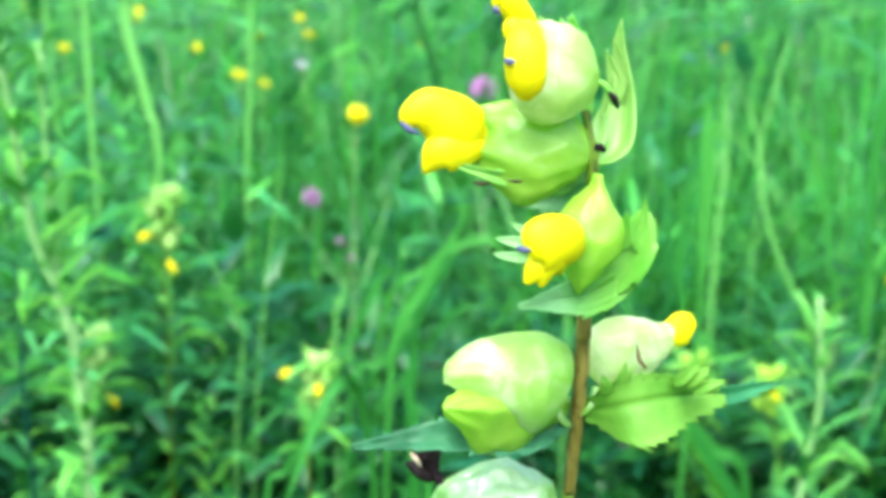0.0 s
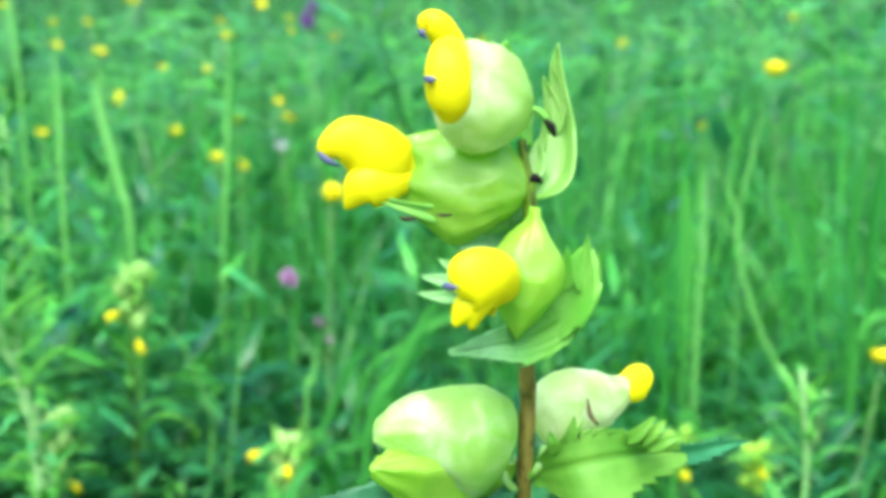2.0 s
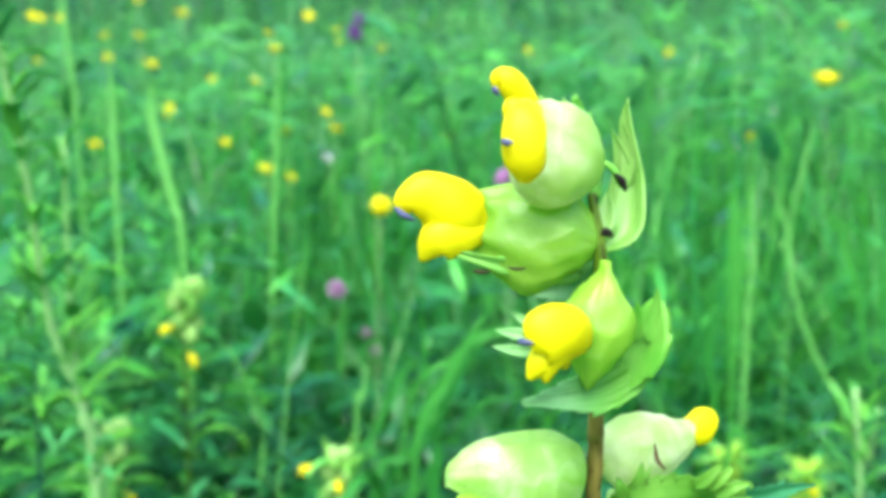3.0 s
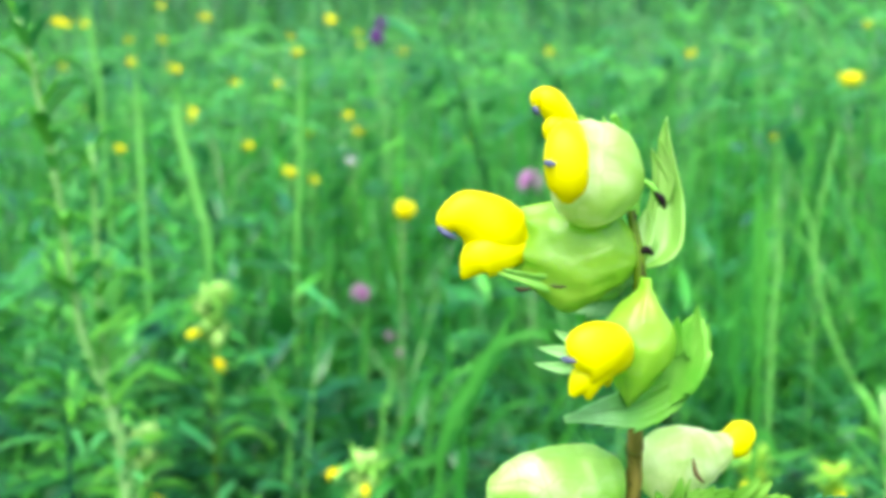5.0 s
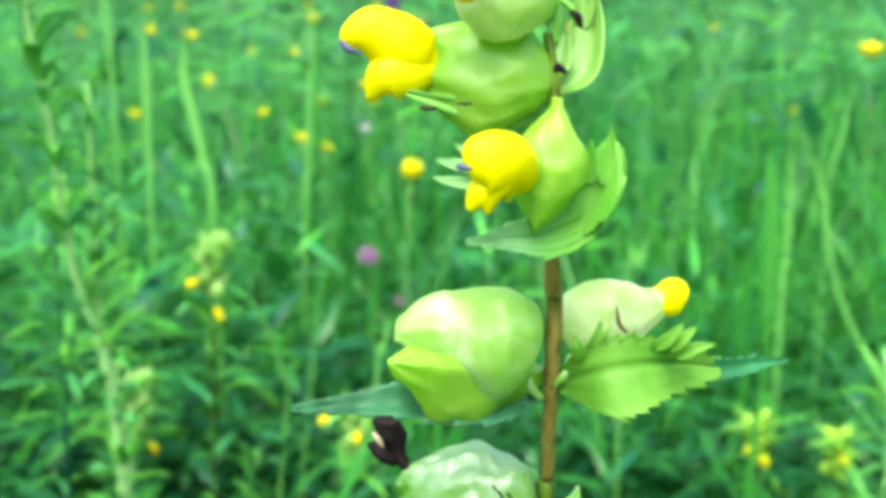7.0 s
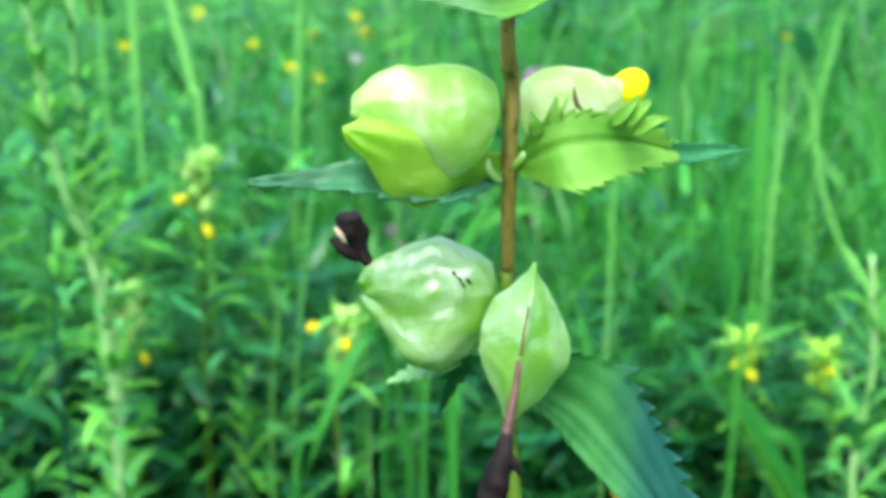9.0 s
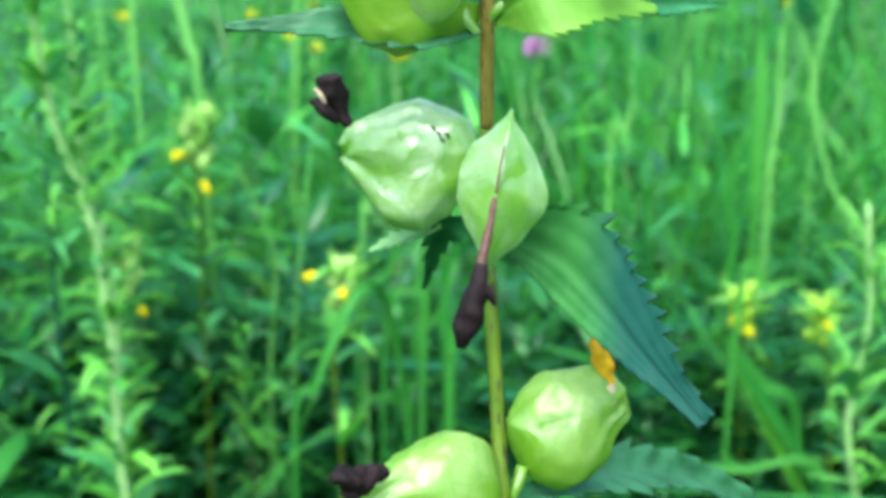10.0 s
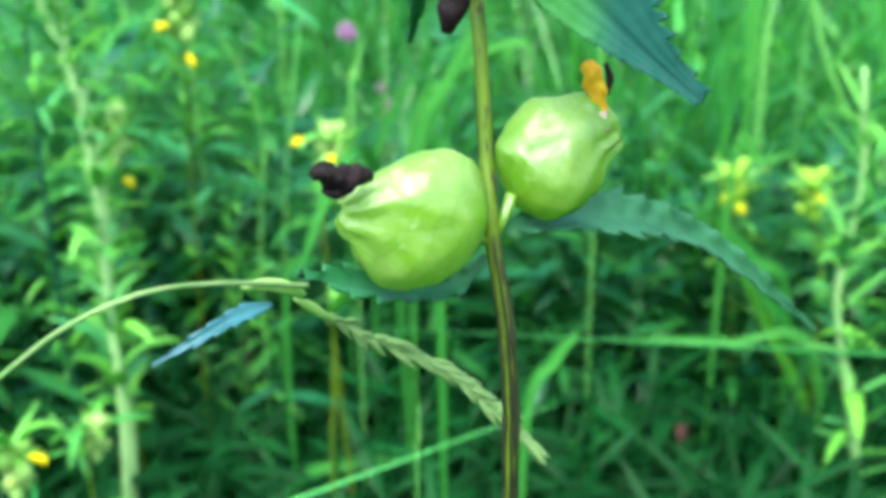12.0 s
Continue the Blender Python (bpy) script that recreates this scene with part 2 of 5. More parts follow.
# Shade deep in the meadow is put into this near-black green.
M_SHADED = plant_mat("shaded_green_leaf", (0.0012, 0.022, 0.004), (0.008, 0.080, 0.015), 60, 0.5, 0.12, 0.3, 0.3, island=0.8)
M_SOIL = plant_mat("meadow_ground", (0.004, 0.020, 0.004), (0.012, 0.045, 0.010), 12, 0.9, 0.1, 0.0, 0.8)


# ---- builders ----
def V(p):
    return Vector(p)


def spline(points, n):
    """n points along a Catmull-Rom curve through the given ones."""
    p = [V(q) for q in points]
    p = [p[0] * 2 - p[1]] + p + [p[-1] * 2 - p[-2]]
    out = []
    for i in range(n):
        s = i / (n - 1) * (len(p) - 3)
        k = min(int(s), len(p) - 4)
        t = s - k
        a, b, c, d = p[k:k + 4]
        out.append(0.5 * ((2 * b) + (c - a) * t + (2 * a - 5 * b + 4 * c - d) * t * t + (3 * b - a - 3 * c + d) * t ** 3))
    return out


def ease(pairs, u):
    """A smooth profile through (u, value) pairs."""
    xs, ys = [q[0] for q in pairs], [q[1] for q in pairs]
    if u <= xs[0]:
        return ys[0]
    for i in range(len(xs) - 1):
        if u <= xs[i + 1]:
            t = (u - xs[i]) / (xs[i + 1] - xs[i])
            def slope(j):
                if j <= 0 or j >= len(xs) - 1:
                    return (ys[min(j + 1, len(xs) - 1)] - ys[max(j - 1, 0)]) / (xs[min(j + 1, len(xs) - 1)] - xs[max(j - 1, 0)])
                return (ys[j + 1] - ys[j - 1]) / (xs[j + 1] - xs[j - 1])
            h = xs[i + 1] - xs[i]
            m0, m1 = slope(i) * h, slope(i + 1) * h
            return (2 * t ** 3 - 3 * t * t + 1) * ys[i] + (t ** 3 - 2 * t * t + t) * m0 + (-2 * t ** 3 + 3 * t * t) * ys[i + 1] + (t ** 3 - t * t) * m1
    return ys[-1]


def skin(bm, rings, closed=True):
    """Faces between rings of vertices; closed rings get end caps."""
    vs = [[bm.verts.new(p) for p in r] for r in rings]
    k = len(vs[0])
    for a, b in zip(vs, vs[1:]):
        for i in range(k if closed else k - 1):
            j = (i + 1) % k
            bm.faces.new((a[i], a[j], b[j], b[i]))
    if closed:
        bm.faces.new(list(reversed(vs[0])))
        bm.faces.new(vs[-1])
    return vs


def tube(bm, points, radii, n=14, k=1.0, seg=10, rough=0.0, flat=1.0, side=(0, -1, 0), grain=400.0):
    """A round or flattened stalk through points, radii in mm spread evenly along it."""
    pts = spline(points, n)
    rings = []
    prof = [(i / (len(radii) - 1), r) for i, r in enumerate(radii)]
    sd = V(side)
    for i, p in enumerate(pts):
        d = (pts[min(i + 1, n - 1)] - pts[max(i - 1, 0)]).normalized()
        b = d.cross(sd)
        if b.length < 1e-4:
            b = d.cross(Vector((1, 0, 0)))
        b.normalize()
        c = b.cross(d)
        r = max(ease(prof, i / (n - 1)) * k, 0.05) * 0.001
        ring = []
        for j in range(seg):
            a = 2 * math.pi * j / seg
            q = p + (b * math.cos(a) + c * math.sin(a) * flat) * r
            if rough:
                q += (q - p) * rough * noise.noise(q * grain)
            ring.append(q)
        rings.append(ring)
    skin(bm, rings)


def sac(bm, base, tip, upper, lower, half, side=(0, -0.99, 0.14), n=46, seg=44, lip=0.05, crease=0.3, seed=0.0, ridge=1.0, flatways=False, crumple=1.0, ribs=0.0):
    """An inflated, flattened calyx: outline heights above and below its axis and half thickness, in parts of its length."""
    b, t = V(base), V(tip)
    a = t - b
    span = math.hypot(a.x, a.z) if flatways else a.length
    sd = V(side)
    sd = (sd - a * (sd.dot(a) / a.length_squared)).normalized()
    up = sd.cross(a).normalized()
    if abs(a.x) > abs(a.z) and up.z < 0:
        up = -up
    rings = []
    for i in range(n + 1):
        u = (i / n) ** 1.45
        hu, hl = max(ease(upper, u), 0.004), max(ease(lower, u), 0.004)
        th = half * (max(math.sin(math.pi * min(max(u, 0.0), 1.0) ** 0.72), 0.0) ** 0.65 + 0.10 * u)
        th = max(th, 0.004)
        ring = []
        for j in range(seg):
            f = 2 * math.pi * j / seg
            cf, sf = math.cos(f), math.sin(f)
            cf, sf = math.copysign(abs(cf) ** ridge, cf), math.copysign(abs(sf) ** ridge, sf)
            h = (hu if cf > 0 else hl) * cf
            wide = th * sf
            along = u + lip * u ** 6 * (abs(cf) ** 1.4 - 0.6)
            q = b + a * along + (up * h + sd * wide) * span
            w = noise.noise(q * 130 + Vector((seed, seed, 0))) * 0.0008 * crumple + (0.35 - abs(noise.noise(q * 210 + Vector((0, seed, seed)))) * 1.6) * 0.0004 * crumple + noise.noise(q * 700) * 0.00012
            w += 0.00016 * math.sin(f * 13 + 4 * noise.noise(q * 170)) * min(1, u * 4) * (0.4 + noise.noise(q * 260))
            w += ribs * 0.0005 * (1 - 2 * abs(math.sin(f * 5 + seed + 1.6 * noise.noise(q * 140))))  * math.sin(math.pi * min(1, u * 1.05)) * (0.6 + 0.8 * noise.noise(q * 90))
            w -= crease * 0.0008 * max(0, u - 0.4) * (0.5 + 0.5 * math.sin(f * 7 + seed + 6.0 * noise.noise(q * 110))) * (u < 0.98)
            q += (up * cf + sd * sf) * w
            ring.append(q)
        rings.append(ring)
    skin(bm, rings)


def leaf(bm, points, width, k=1.0, teeth=8, depth=0.35, fold=0.25, face=(0, -0.5, 1), thick=0.35, n=0, peak=0.3, lean=0.5, sides=(1, 1), end=0.05, pleat=0.35, other=None, uneven=0.0, veins=0.0):
    """A toothed leaf along a curved midrib; width is half its breadth in mm, face the way its upper side looks."""
    n = n or teeth * 8 + 1
    width *= k
    pts = spline(points, n)
    fc = V(face)
    tooth = 0.6 * sum((pts[i + 1] - pts[i]).length for i in range(n - 1)) / teeth if teeth > 1 else 0.0
    cols = [c / 10 for c in range(-10, 11)] if veins else (-1.0, -0.7, -0.35, 0.0, 0.35, 0.7, 1.0)
    top, bot = [], []
    for i, p in enumerate(pts):
        u = i / (n - 1)
        d = (pts[min(i + 1, n - 1)] - pts[max(i - 1, 0)]).normalized()
        s = d.cross(fc).normalized()
        nn = s.cross(d)
        w = ease([(0, 0.22), (peak * 0.5, 0.8), (peak, 1.0), (0.5 + peak * 0.5, 0.62), (0.9, 0.25), (1, end)], u)
        saw = (u * teeth) % 1.0
        saw = saw / 0.75 if saw < 0.75 else (1 - saw) * 4
        size = 1 + uneven * math.sin(2.4 * int(u * teeth) ** 2 + 0.7)
        ra, rb = [], []
        for c in cols:
            edge = max(0, abs(c) - (0.8 if veins else 0.6)) / (0.2 if veins else 0.4)
            cut = 1 - (depth if c < 0 else depth if other is None else other) * edge * (1 - saw * size) * (1 if u > 0.08 else 0)
            side_w = sides[0] if c < 0 else sides[1]
            x = c * w * cut * width * 0.001 * side_w
            q = p + s * x + nn * abs(x) * fold + d * (edge * saw * lean * tooth * size)
            q += nn * (noise.noise(q * 250) * 0.0007 * abs(c) - 0.0004 * (1 - abs(c)) * (1 if c else 2.0)) * min(1, width / 4)
            q += nn * (pleat * 0.001 * min(1, width / 4) * math.sin(2 * math.pi * (u * teeth - 0.9 * abs(c))) * abs(c) * (1.2 - abs(c)))
            q -= nn * (veins * 0.001 * math.sin(3 * math.pi * abs(c) + 2.2 * u) ** 2 * (1 - 0.6 * u) * (1 - abs(c) * 0.5)) if veins else Vector()
            h = nn * thick * 0.0005
            ra.append(q + h)
            rb.append(q - h)
        top.append(ra)
        bot.append(rb)
    skin(bm, [ra + list(reversed(rb)) for ra, rb in zip(top, bot)])


def finish(bm, name, mat, smooth=True):
    bmesh.ops.recalc_face_normals(bm, faces=bm.faces)
    me = bpy.data.meshes.new(name)
    bm.to_mesh(me)
    bm.free()
    me.materials.append(mat)
    if smooth:
        me.polygons.foreach_set("use_smooth", [True] * len(me.polygons))
    return me


def part(name, bm, mat, parent, label=""):
    """One bmesh in world coordinates as a mesh part under a thing or a part."""
    ob = new(name, finish(bm, name, mat))
    org = parent_origin(parent)
    ob.data.transform(Matrix.Translation(-org))
    ob.parent = parent
    return tagged(ob, label)


def parent_origin(ob):
    p = Vector((0, 0, 0))
    while ob:
        p += ob.location
        ob = ob.parent
    return p


def thing(name, at, label, category, group=""):
    ob = new(name)
    ob.location = at
    ob.empty_display_size = 0.01
    return tagged(ob, label, category, group)


def made(fn, *args, **kw):
    bm = bmesh.new()
    fn(bm, *args, **kw)
    return bm


def ground_z(x, y):
    """Level by the plant, then a meadow slope that climbs away from it."""
    y = np.asarray(y, dtype=float)
    s = np.clip(y - 0.9, 0, None)
    rise = 0.13 * s * s / (s + 1.5)
    return np.where(y > 45, 0.13 * 44.1 ** 2 / 45.6 + 0.03 * (y - 45), rise) + 0.02 * np.sin(np.asarray(x) * 1.3) * np.clip(s, 0, 1)


def sheet(name, verts, faces, mat, label, category, kind):
    me = bpy.data.meshes.new(name)
    me.from_pydata(verts, [], faces)
    me.materials.append(mat)
    me.polygons.foreach_set("use_smooth", [True] * len(me.polygons))
    return tagged(new(name, me), label, category, kind=kind)


# ---- ground ----
gx = np.concatenate([np.linspace(-300, -6, 12), np.linspace(-5, 5, 41), np.linspace(6, 300, 12)])
gy = np.concatenate([np.linspace(-200, -3, 10), np.linspace(-2.5, 8, 43), np.linspace(9, 500, 40)])
gv = [(x, y, float(ground_z(x, y))) for y in gy for x in gx]
w = len(gx)
gf = [(j * w + i, j * w + i + 1, (j + 1) * w + i + 1, (j + 1) * w + i) for j in range(len(gy) - 1) for i in range(w - 1)]
sheet("ground", gv, gf, M_SOIL, "dark green soil under tall meadow grass", "ground", "structure")


# ---- grass and undergrowth ----
CLEAR = []


def off_sightlines(x, y):
    """Keeps grass out of corridors from the camera to the herbs and flowers below."""
    ok = np.ones(len(x), bool)
    for cx, cy, rad in CLEAR:
        t = np.clip((x * cx + y * cy) / (cx * cx + cy * cy), 0.45, 1.03)
        ok &= np.hypot(x - t * cx, y - t * cy) > rad * (0.4 + 0.6 * t)
    return ok


CLEAR += [(0.39, 1.35, 0.05), (0.43, 1.35, 0.05), (0.47, 1.36, 0.045), (0.07, 0.75, 0.07), (-0.04, 0.66, 0.04), (-0.21, 0.71, 0.045), (-0.09, 0.58, 0.04), (0.25, 0.97, 0.07), (0.30, 0.88, 0.05), (-0.08, 0.93, 0.03), (-0.15, 1.12, 0.05), (-0.13, 1.27, 0.04), (0.42, 1.30, 0.03), (0.05, 1.45, 0.04), (0.32, 1.02, 0.04), (0.36, 0.82, 0.05), (-0.22, 0.60, 0.05), (-0.16, 0.52, 0.04), (-0.20, 0.80, 0.03), (0.10, 0.72, 0.03), (0.07, 1.45, 0.03), (-0.10, 1.25, 0.03)]


def blades(name, count, ys, half, height, width, mat, label, seed, bend=0.5, seg=5, spread=0.25, power=1.0, skew=1.0, category="grass", across=(-1, 1), keep_clear=True, places=None):
    """Many curved, tapering blades as one mesh; ys: near and far bounds, half: breadth at a distance."""
    r = np.random.RandomState(seed)
    y = ys[0] + (ys[1] - ys[0]) * r.rand(count) ** power
    x = (across[0] + r.rand(count) ** skew * (across[1] - across[0])) * (half + 0.5 * y)
    if places is not None:
        x, y = places
    ok = off_sightlines(x, y) | (not keep_clear)
    x, y = x[ok], y[ok]
    count = len(x)
    h = height[0] + (height[1] - height[0]) * r.rand(count) ** 1.3
    wd = (width[0] + (width[1] - width[0]) * r.rand(count)) * 0.001
    az = r.rand(count) * 2 * math.pi
    turn = az + math.pi / 2 + r.randn(count) * 0.7
    lean = np.abs(r.randn(count)) * spread
    droop = r.rand(count) ** 2 * bend
    z0 = ground_z(x, y)
    vs = np.zeros((count, seg + 1, 2, 3))
    for k in range(seg + 1):
        u = k / seg
        out = (lean * u + droop * u ** 2.6) * h
        up = h * u * np.sqrt(np.clip(1 - (lean * 0.6) ** 2, 0.2, 1)) - droop * h * 0.55 * u ** 3.2
        cx, cy, cz = x + np.cos(az) * out, y + np.sin(az) * out, z0 + up
        ww = wd * (1 - u ** 2.2) * (0.65 + 0.35 * min(1, u * 3)) * 0.5 + 0.0002
        for s, sg in ((0, -1), (1, 1)):
            vs[:, k, s] = np.stack([cx + np.cos(turn) * ww * sg, cy + np.sin(turn) * ww * sg, cz], 1)
    base = np.arange(count)[:, None] * (seg + 1) * 2
    f = np.concatenate([np.stack([base[:, 0] + 2 * k, base[:, 0] + 2 * k + 1, base[:, 0] + 2 * k + 3, base[:, 0] + 2 * k + 2], 1) for k in range(seg)])
    sheet(name, vs.reshape(-1, 3).tolist(), f.tolist(), mat, label, category, "stuff")


def leaflets(name, count, ys, half, zs, size, mat, label, seed, aspect=0.2, skew=1.0, across=(-1, 1), keep_clear=True):
    """Small folded lance-shaped leaves of the undergrowth, all of one mesh."""
    r = np.random.RandomState(seed)
    y = ys[0] + (ys[1] - ys[0]) * r.rand(count) ** 1.2
    x = (across[0] + r.rand(count) ** skew * (across[1] - across[0])) * (half + 0.5 * y)
    ok = off_sightlines(x, y) | (not keep_clear)
    x, y = x[ok], y[ok]
    count = len(x)
    z = ground_z(x, y) + zs[0] + (zs[1] - zs[0]) * r.rand(count) ** 1.2
    ln = size[0] + (size[1] - size[0]) * r.rand(count)
    az, el = r.rand(count) * 2 * math.pi, r.rand(count) * 1.3 - 0.35
    d = np.stack([np.cos(az) * np.cos(el), np.sin(az) * np.cos(el), np.sin(el)], 1)
    s = np.stack([-np.sin(az), np.cos(az), 0 * az], 1)
    n = np.cross(d, s)
    p = np.stack([x, y, z], 1)
    us, ws = (0, 0.3, 0.7, 1.0), (0.12, 1.0, 0.7, 0.05)
    vs = np.zeros((count, 12, 3))
    for k in range(4):
        mid = p + d * (ln * us[k])[:, None] + n * (-0.18 * ln * us[k] ** 2)[:, None]
        for c in (-1, 0, 1):
            vs[:, k * 3 + c + 1] = mid + s * (c * ws[k] * ln * aspect * 0.5)[:, None] - n * ((1 - abs(c)) * -0.06 * ln * ws[k])[:, None]
    b = np.arange(count) * 12
    f = np.concatenate([np.stack([b + k * 3 + c, b + k * 3 + c + 1, b + k * 3 + c + 4, b + k * 3 + c + 3], 1) for k in range(3) for c in range(2)])
    sheet(name, vs.reshape(-1, 3).tolist(), f.tolist(), mat, label, "undergrowth", "stuff")


blades("meadow_grass", 9000, (0.95, 2.7), 0.35, (0.16, 0.58), (2.5, 7.0), M_GRASS, "fresh green meadow grass in thick uneven growth", 3, bend=0.9, spread=0.42, power=1.2)
blades("broad_grass", 2800, (1.2, 2.7), 0.3, (0.25, 0.60), (5.0, 11.0), M_GRASS, "broad arching blades of bright green grass", 5, bend=1.1, seg=8, spread=0.5)
blades("grass_stalks", 600, (0.75, 3.6), 0.3, (0.4, 0.78), (0.8, 2.0), M_STRAW, "thin pale flowering stalks of meadow grass", 7, bend=0.2, spread=0.18)
blades("upright_grass", 3200, (1.2, 2.5), 0.3, (0.3, 0.62), (5.0, 10.0), M_GRASS, "upright bright green grass in close stand", 8, bend=0.35, seg=6, spread=0.12, skew=0.7)
blades("tall_broad_grass", 2200, (1.5, 4.2), 0.3, (0.4, 0.72), (8.0, 15.0), M_GRASS, "tall broad grass on the rising meadow", 9, bend=0.9, seg=7, spread=0.3)
blades("slope_grass", 8000, (2.4, 8.0), 0.5, (0.3, 0.65), (10.0, 24.0), M_GRASS_FAR, "soft green grass on the rising meadow", 11, bend=1.0, spread=0.4, seg=4, power=1.3)
blades("far_grass", 16000, (7.5, 46.0), 2.0, (0.4, 0.9), (15.0, 40.0), M_GRASS_FAR, "distant pale green meadow grass up the slope", 13, bend=0.4, seg=3, power=1.8)
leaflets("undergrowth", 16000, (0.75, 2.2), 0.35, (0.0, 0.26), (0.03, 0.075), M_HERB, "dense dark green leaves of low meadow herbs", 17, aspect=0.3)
leaflets("herb_leaves", 5200, (0.6, 2.2), 0.35, (0.18, 0.46), (0.03, 0.07), M_HERB, "scattered leaves of taller meadow herbs", 18, aspect=0.26, skew=1.6)
leaflets("bright_leaves", 2600, (0.62, 2.2), 0.35, (0.18, 0.46), (0.03, 0.065), M_HERB_BRIGHT, "bright fresh leaves of meadow herbs", 20, aspect=0.15, skew=1.6)
leaflets("slope_leaves", 2600, (1.6, 4.0), 0.35, (0.2, 0.6), (0.03, 0.07), M_HERB_BRIGHT, "leaves of tall herbs up the meadow", 23, aspect=0.13)
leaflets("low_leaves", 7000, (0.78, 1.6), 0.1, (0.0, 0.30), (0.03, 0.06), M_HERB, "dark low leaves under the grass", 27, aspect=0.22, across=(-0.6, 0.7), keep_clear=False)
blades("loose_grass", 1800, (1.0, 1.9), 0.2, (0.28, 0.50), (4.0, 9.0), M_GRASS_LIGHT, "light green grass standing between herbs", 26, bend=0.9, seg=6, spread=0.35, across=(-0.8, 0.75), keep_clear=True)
leaflets("foot_leaves", 3400, (0.45, 0.9), 0.1, (-0.01, 0.17), (0.03, 0.08), M_SHADED, "low leaves round the stems, coloured dark for shade", 31, aspect=0.15, across=(-0.9, 0.9), keep_clear=False)
blades("foot_grass", 800, (0.55, 1.05), 0.1, (0.12, 0.27), (2.0, 5.0), M_SHADED, "low grass between the herb stems, coloured dark for shade", 45, bend=0.8, seg=6, spread=0.35, across=(-0.8, 0.8), keep_clear=False)
blades("low_grass", 700, (1.0, 1.6), 0.1, (0.15, 0.34), (2.0, 4.0), M_GRASS, "short grass in the shade of the taller growth", 28, bend=1.0, seg=6, spread=0.4, across=(-0.6, 0.7), keep_clear=False)
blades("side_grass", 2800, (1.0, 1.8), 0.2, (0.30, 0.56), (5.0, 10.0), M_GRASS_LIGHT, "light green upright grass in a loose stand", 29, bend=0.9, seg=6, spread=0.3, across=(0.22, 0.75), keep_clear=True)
leaflets("herb_bank", 1500, (0.75, 1.6), 0.2, (0.15, 0.42), (0.03, 0.06), M_HERB_BRIGHT, "leaves of tall herbs in a bank", 33, aspect=0.2, across=(-1.0, -0.35))
leaflets("lower_side_leaves", 400, (1.05, 1.5), 0.2, (0.08, 0.36), (0.03, 0.065), M_HERB_BRIGHT, "fresh leaves low among light grass", 34, aspect=0.2, across=(0.22, 0.7), keep_clear=False)
blades("flowering_stalks", 700, (1.3, 3.2), 0.3, (0.45, 0.8), (1.0, 2.2), M_STRAW, "thin pale stalks above the meadow", 36, bend=0.3, spread=0.2)
blades("slope_stalks", 420, (1.6, 4.2), 0.3, (0.5, 0.9), (3.0, 6.0), M_STRAW, "pale leaning stalks on the rising meadow", 37, bend=0.5, spread=0.3)
leaflets("slope_tangle", 1900, (1.5, 3.8), 0.35, (0.25, 0.66), (0.05, 0.12), M_GRASS_LIGHT, "light blades crossing in the meadow", 38, aspect=0.07)
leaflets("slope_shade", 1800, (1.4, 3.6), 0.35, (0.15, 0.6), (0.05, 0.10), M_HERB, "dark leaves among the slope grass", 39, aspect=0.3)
# unseen meadow all round, behind and beside the viewer, close enough to block light
rs = np.random.RandomState(41)
far, turn = 0.45 + 7.0 * rs.rand(42000) ** 0.8, rs.rand(42000) * 2 * math.pi
wx, wy = far * np.cos(turn), far * np.sin(turn)
out = (wy < -0.25) | (np.abs(wx) > 0.27 + 0.47 * np.clip(wy, 0, None))
blades("surrounding_meadow", 10, (0, 1), 0.0, (0.25, 0.55), (3.0, 8.0), M_GRASS, "meadow grass on every side of the flower", 42, bend=0.8, seg=4, keep_clear=False, places=(wx[out], wy[out]))
blades("surrounding_light_grass", 10, (0, 1), 0.0, (0.32, 0.60), (4.0, 9.0), M_GRASS_LIGHT, "light meadow grass on every side of the flower", 46, bend=0.9, seg=4, keep_clear=False, places=(wx[out][::3] + 0.02, wy[out][::3] + 0.02))
px, py = 0.02 + 0.40 * (rs.rand(2600) * 2 - 1), -0.25 + 0.95 * rs.rand(2600)
blades("short_grass", 10, (0, 1), 0.0, (0.05, 0.12), (1.5, 3.5), M_GRASS, "short grass round the foot of the flower", 43, bend=0.9, seg=4, keep_clear=False, places=(px, py))

# ---- the tall yellow rattle ----
plant = thing("yellow_rattle", (0.020, 0.148, 0.0), "tall yellow rattle with pale inflated calyces and yellow hooded flowers", "wildflower")
part("upper_stem", made(tube, [(0.0214, 0.1528, 0.5662), (0.0215, 0.1530, 0.5647), (0.0213, 0.1550, 0.5495), (0.0218, 0.1590, 0.5461), (0.0215, 0.1600, 0.5340), (0.0213, 0.1650, 0.5179)], (0.9, 0.95, 1.1, 1.1, 1.1, 1.1), n=60, seg=14, rough=0.25, grain=300), M_STEM_BROWN, plant, "brown upper stem with dark flecks")
part("stem_tip", made(tube, [(0.0202, 0.1540, 0.5811), (0.0212, 0.1520, 0.5737), (0.0214, 0.1528, 0.5658)], (0.6, 0.85, 0.93), n=24, seg=14, rough=0.2, grain=300), M_STEM_GREEN, plant, "olive green tip of the stem")
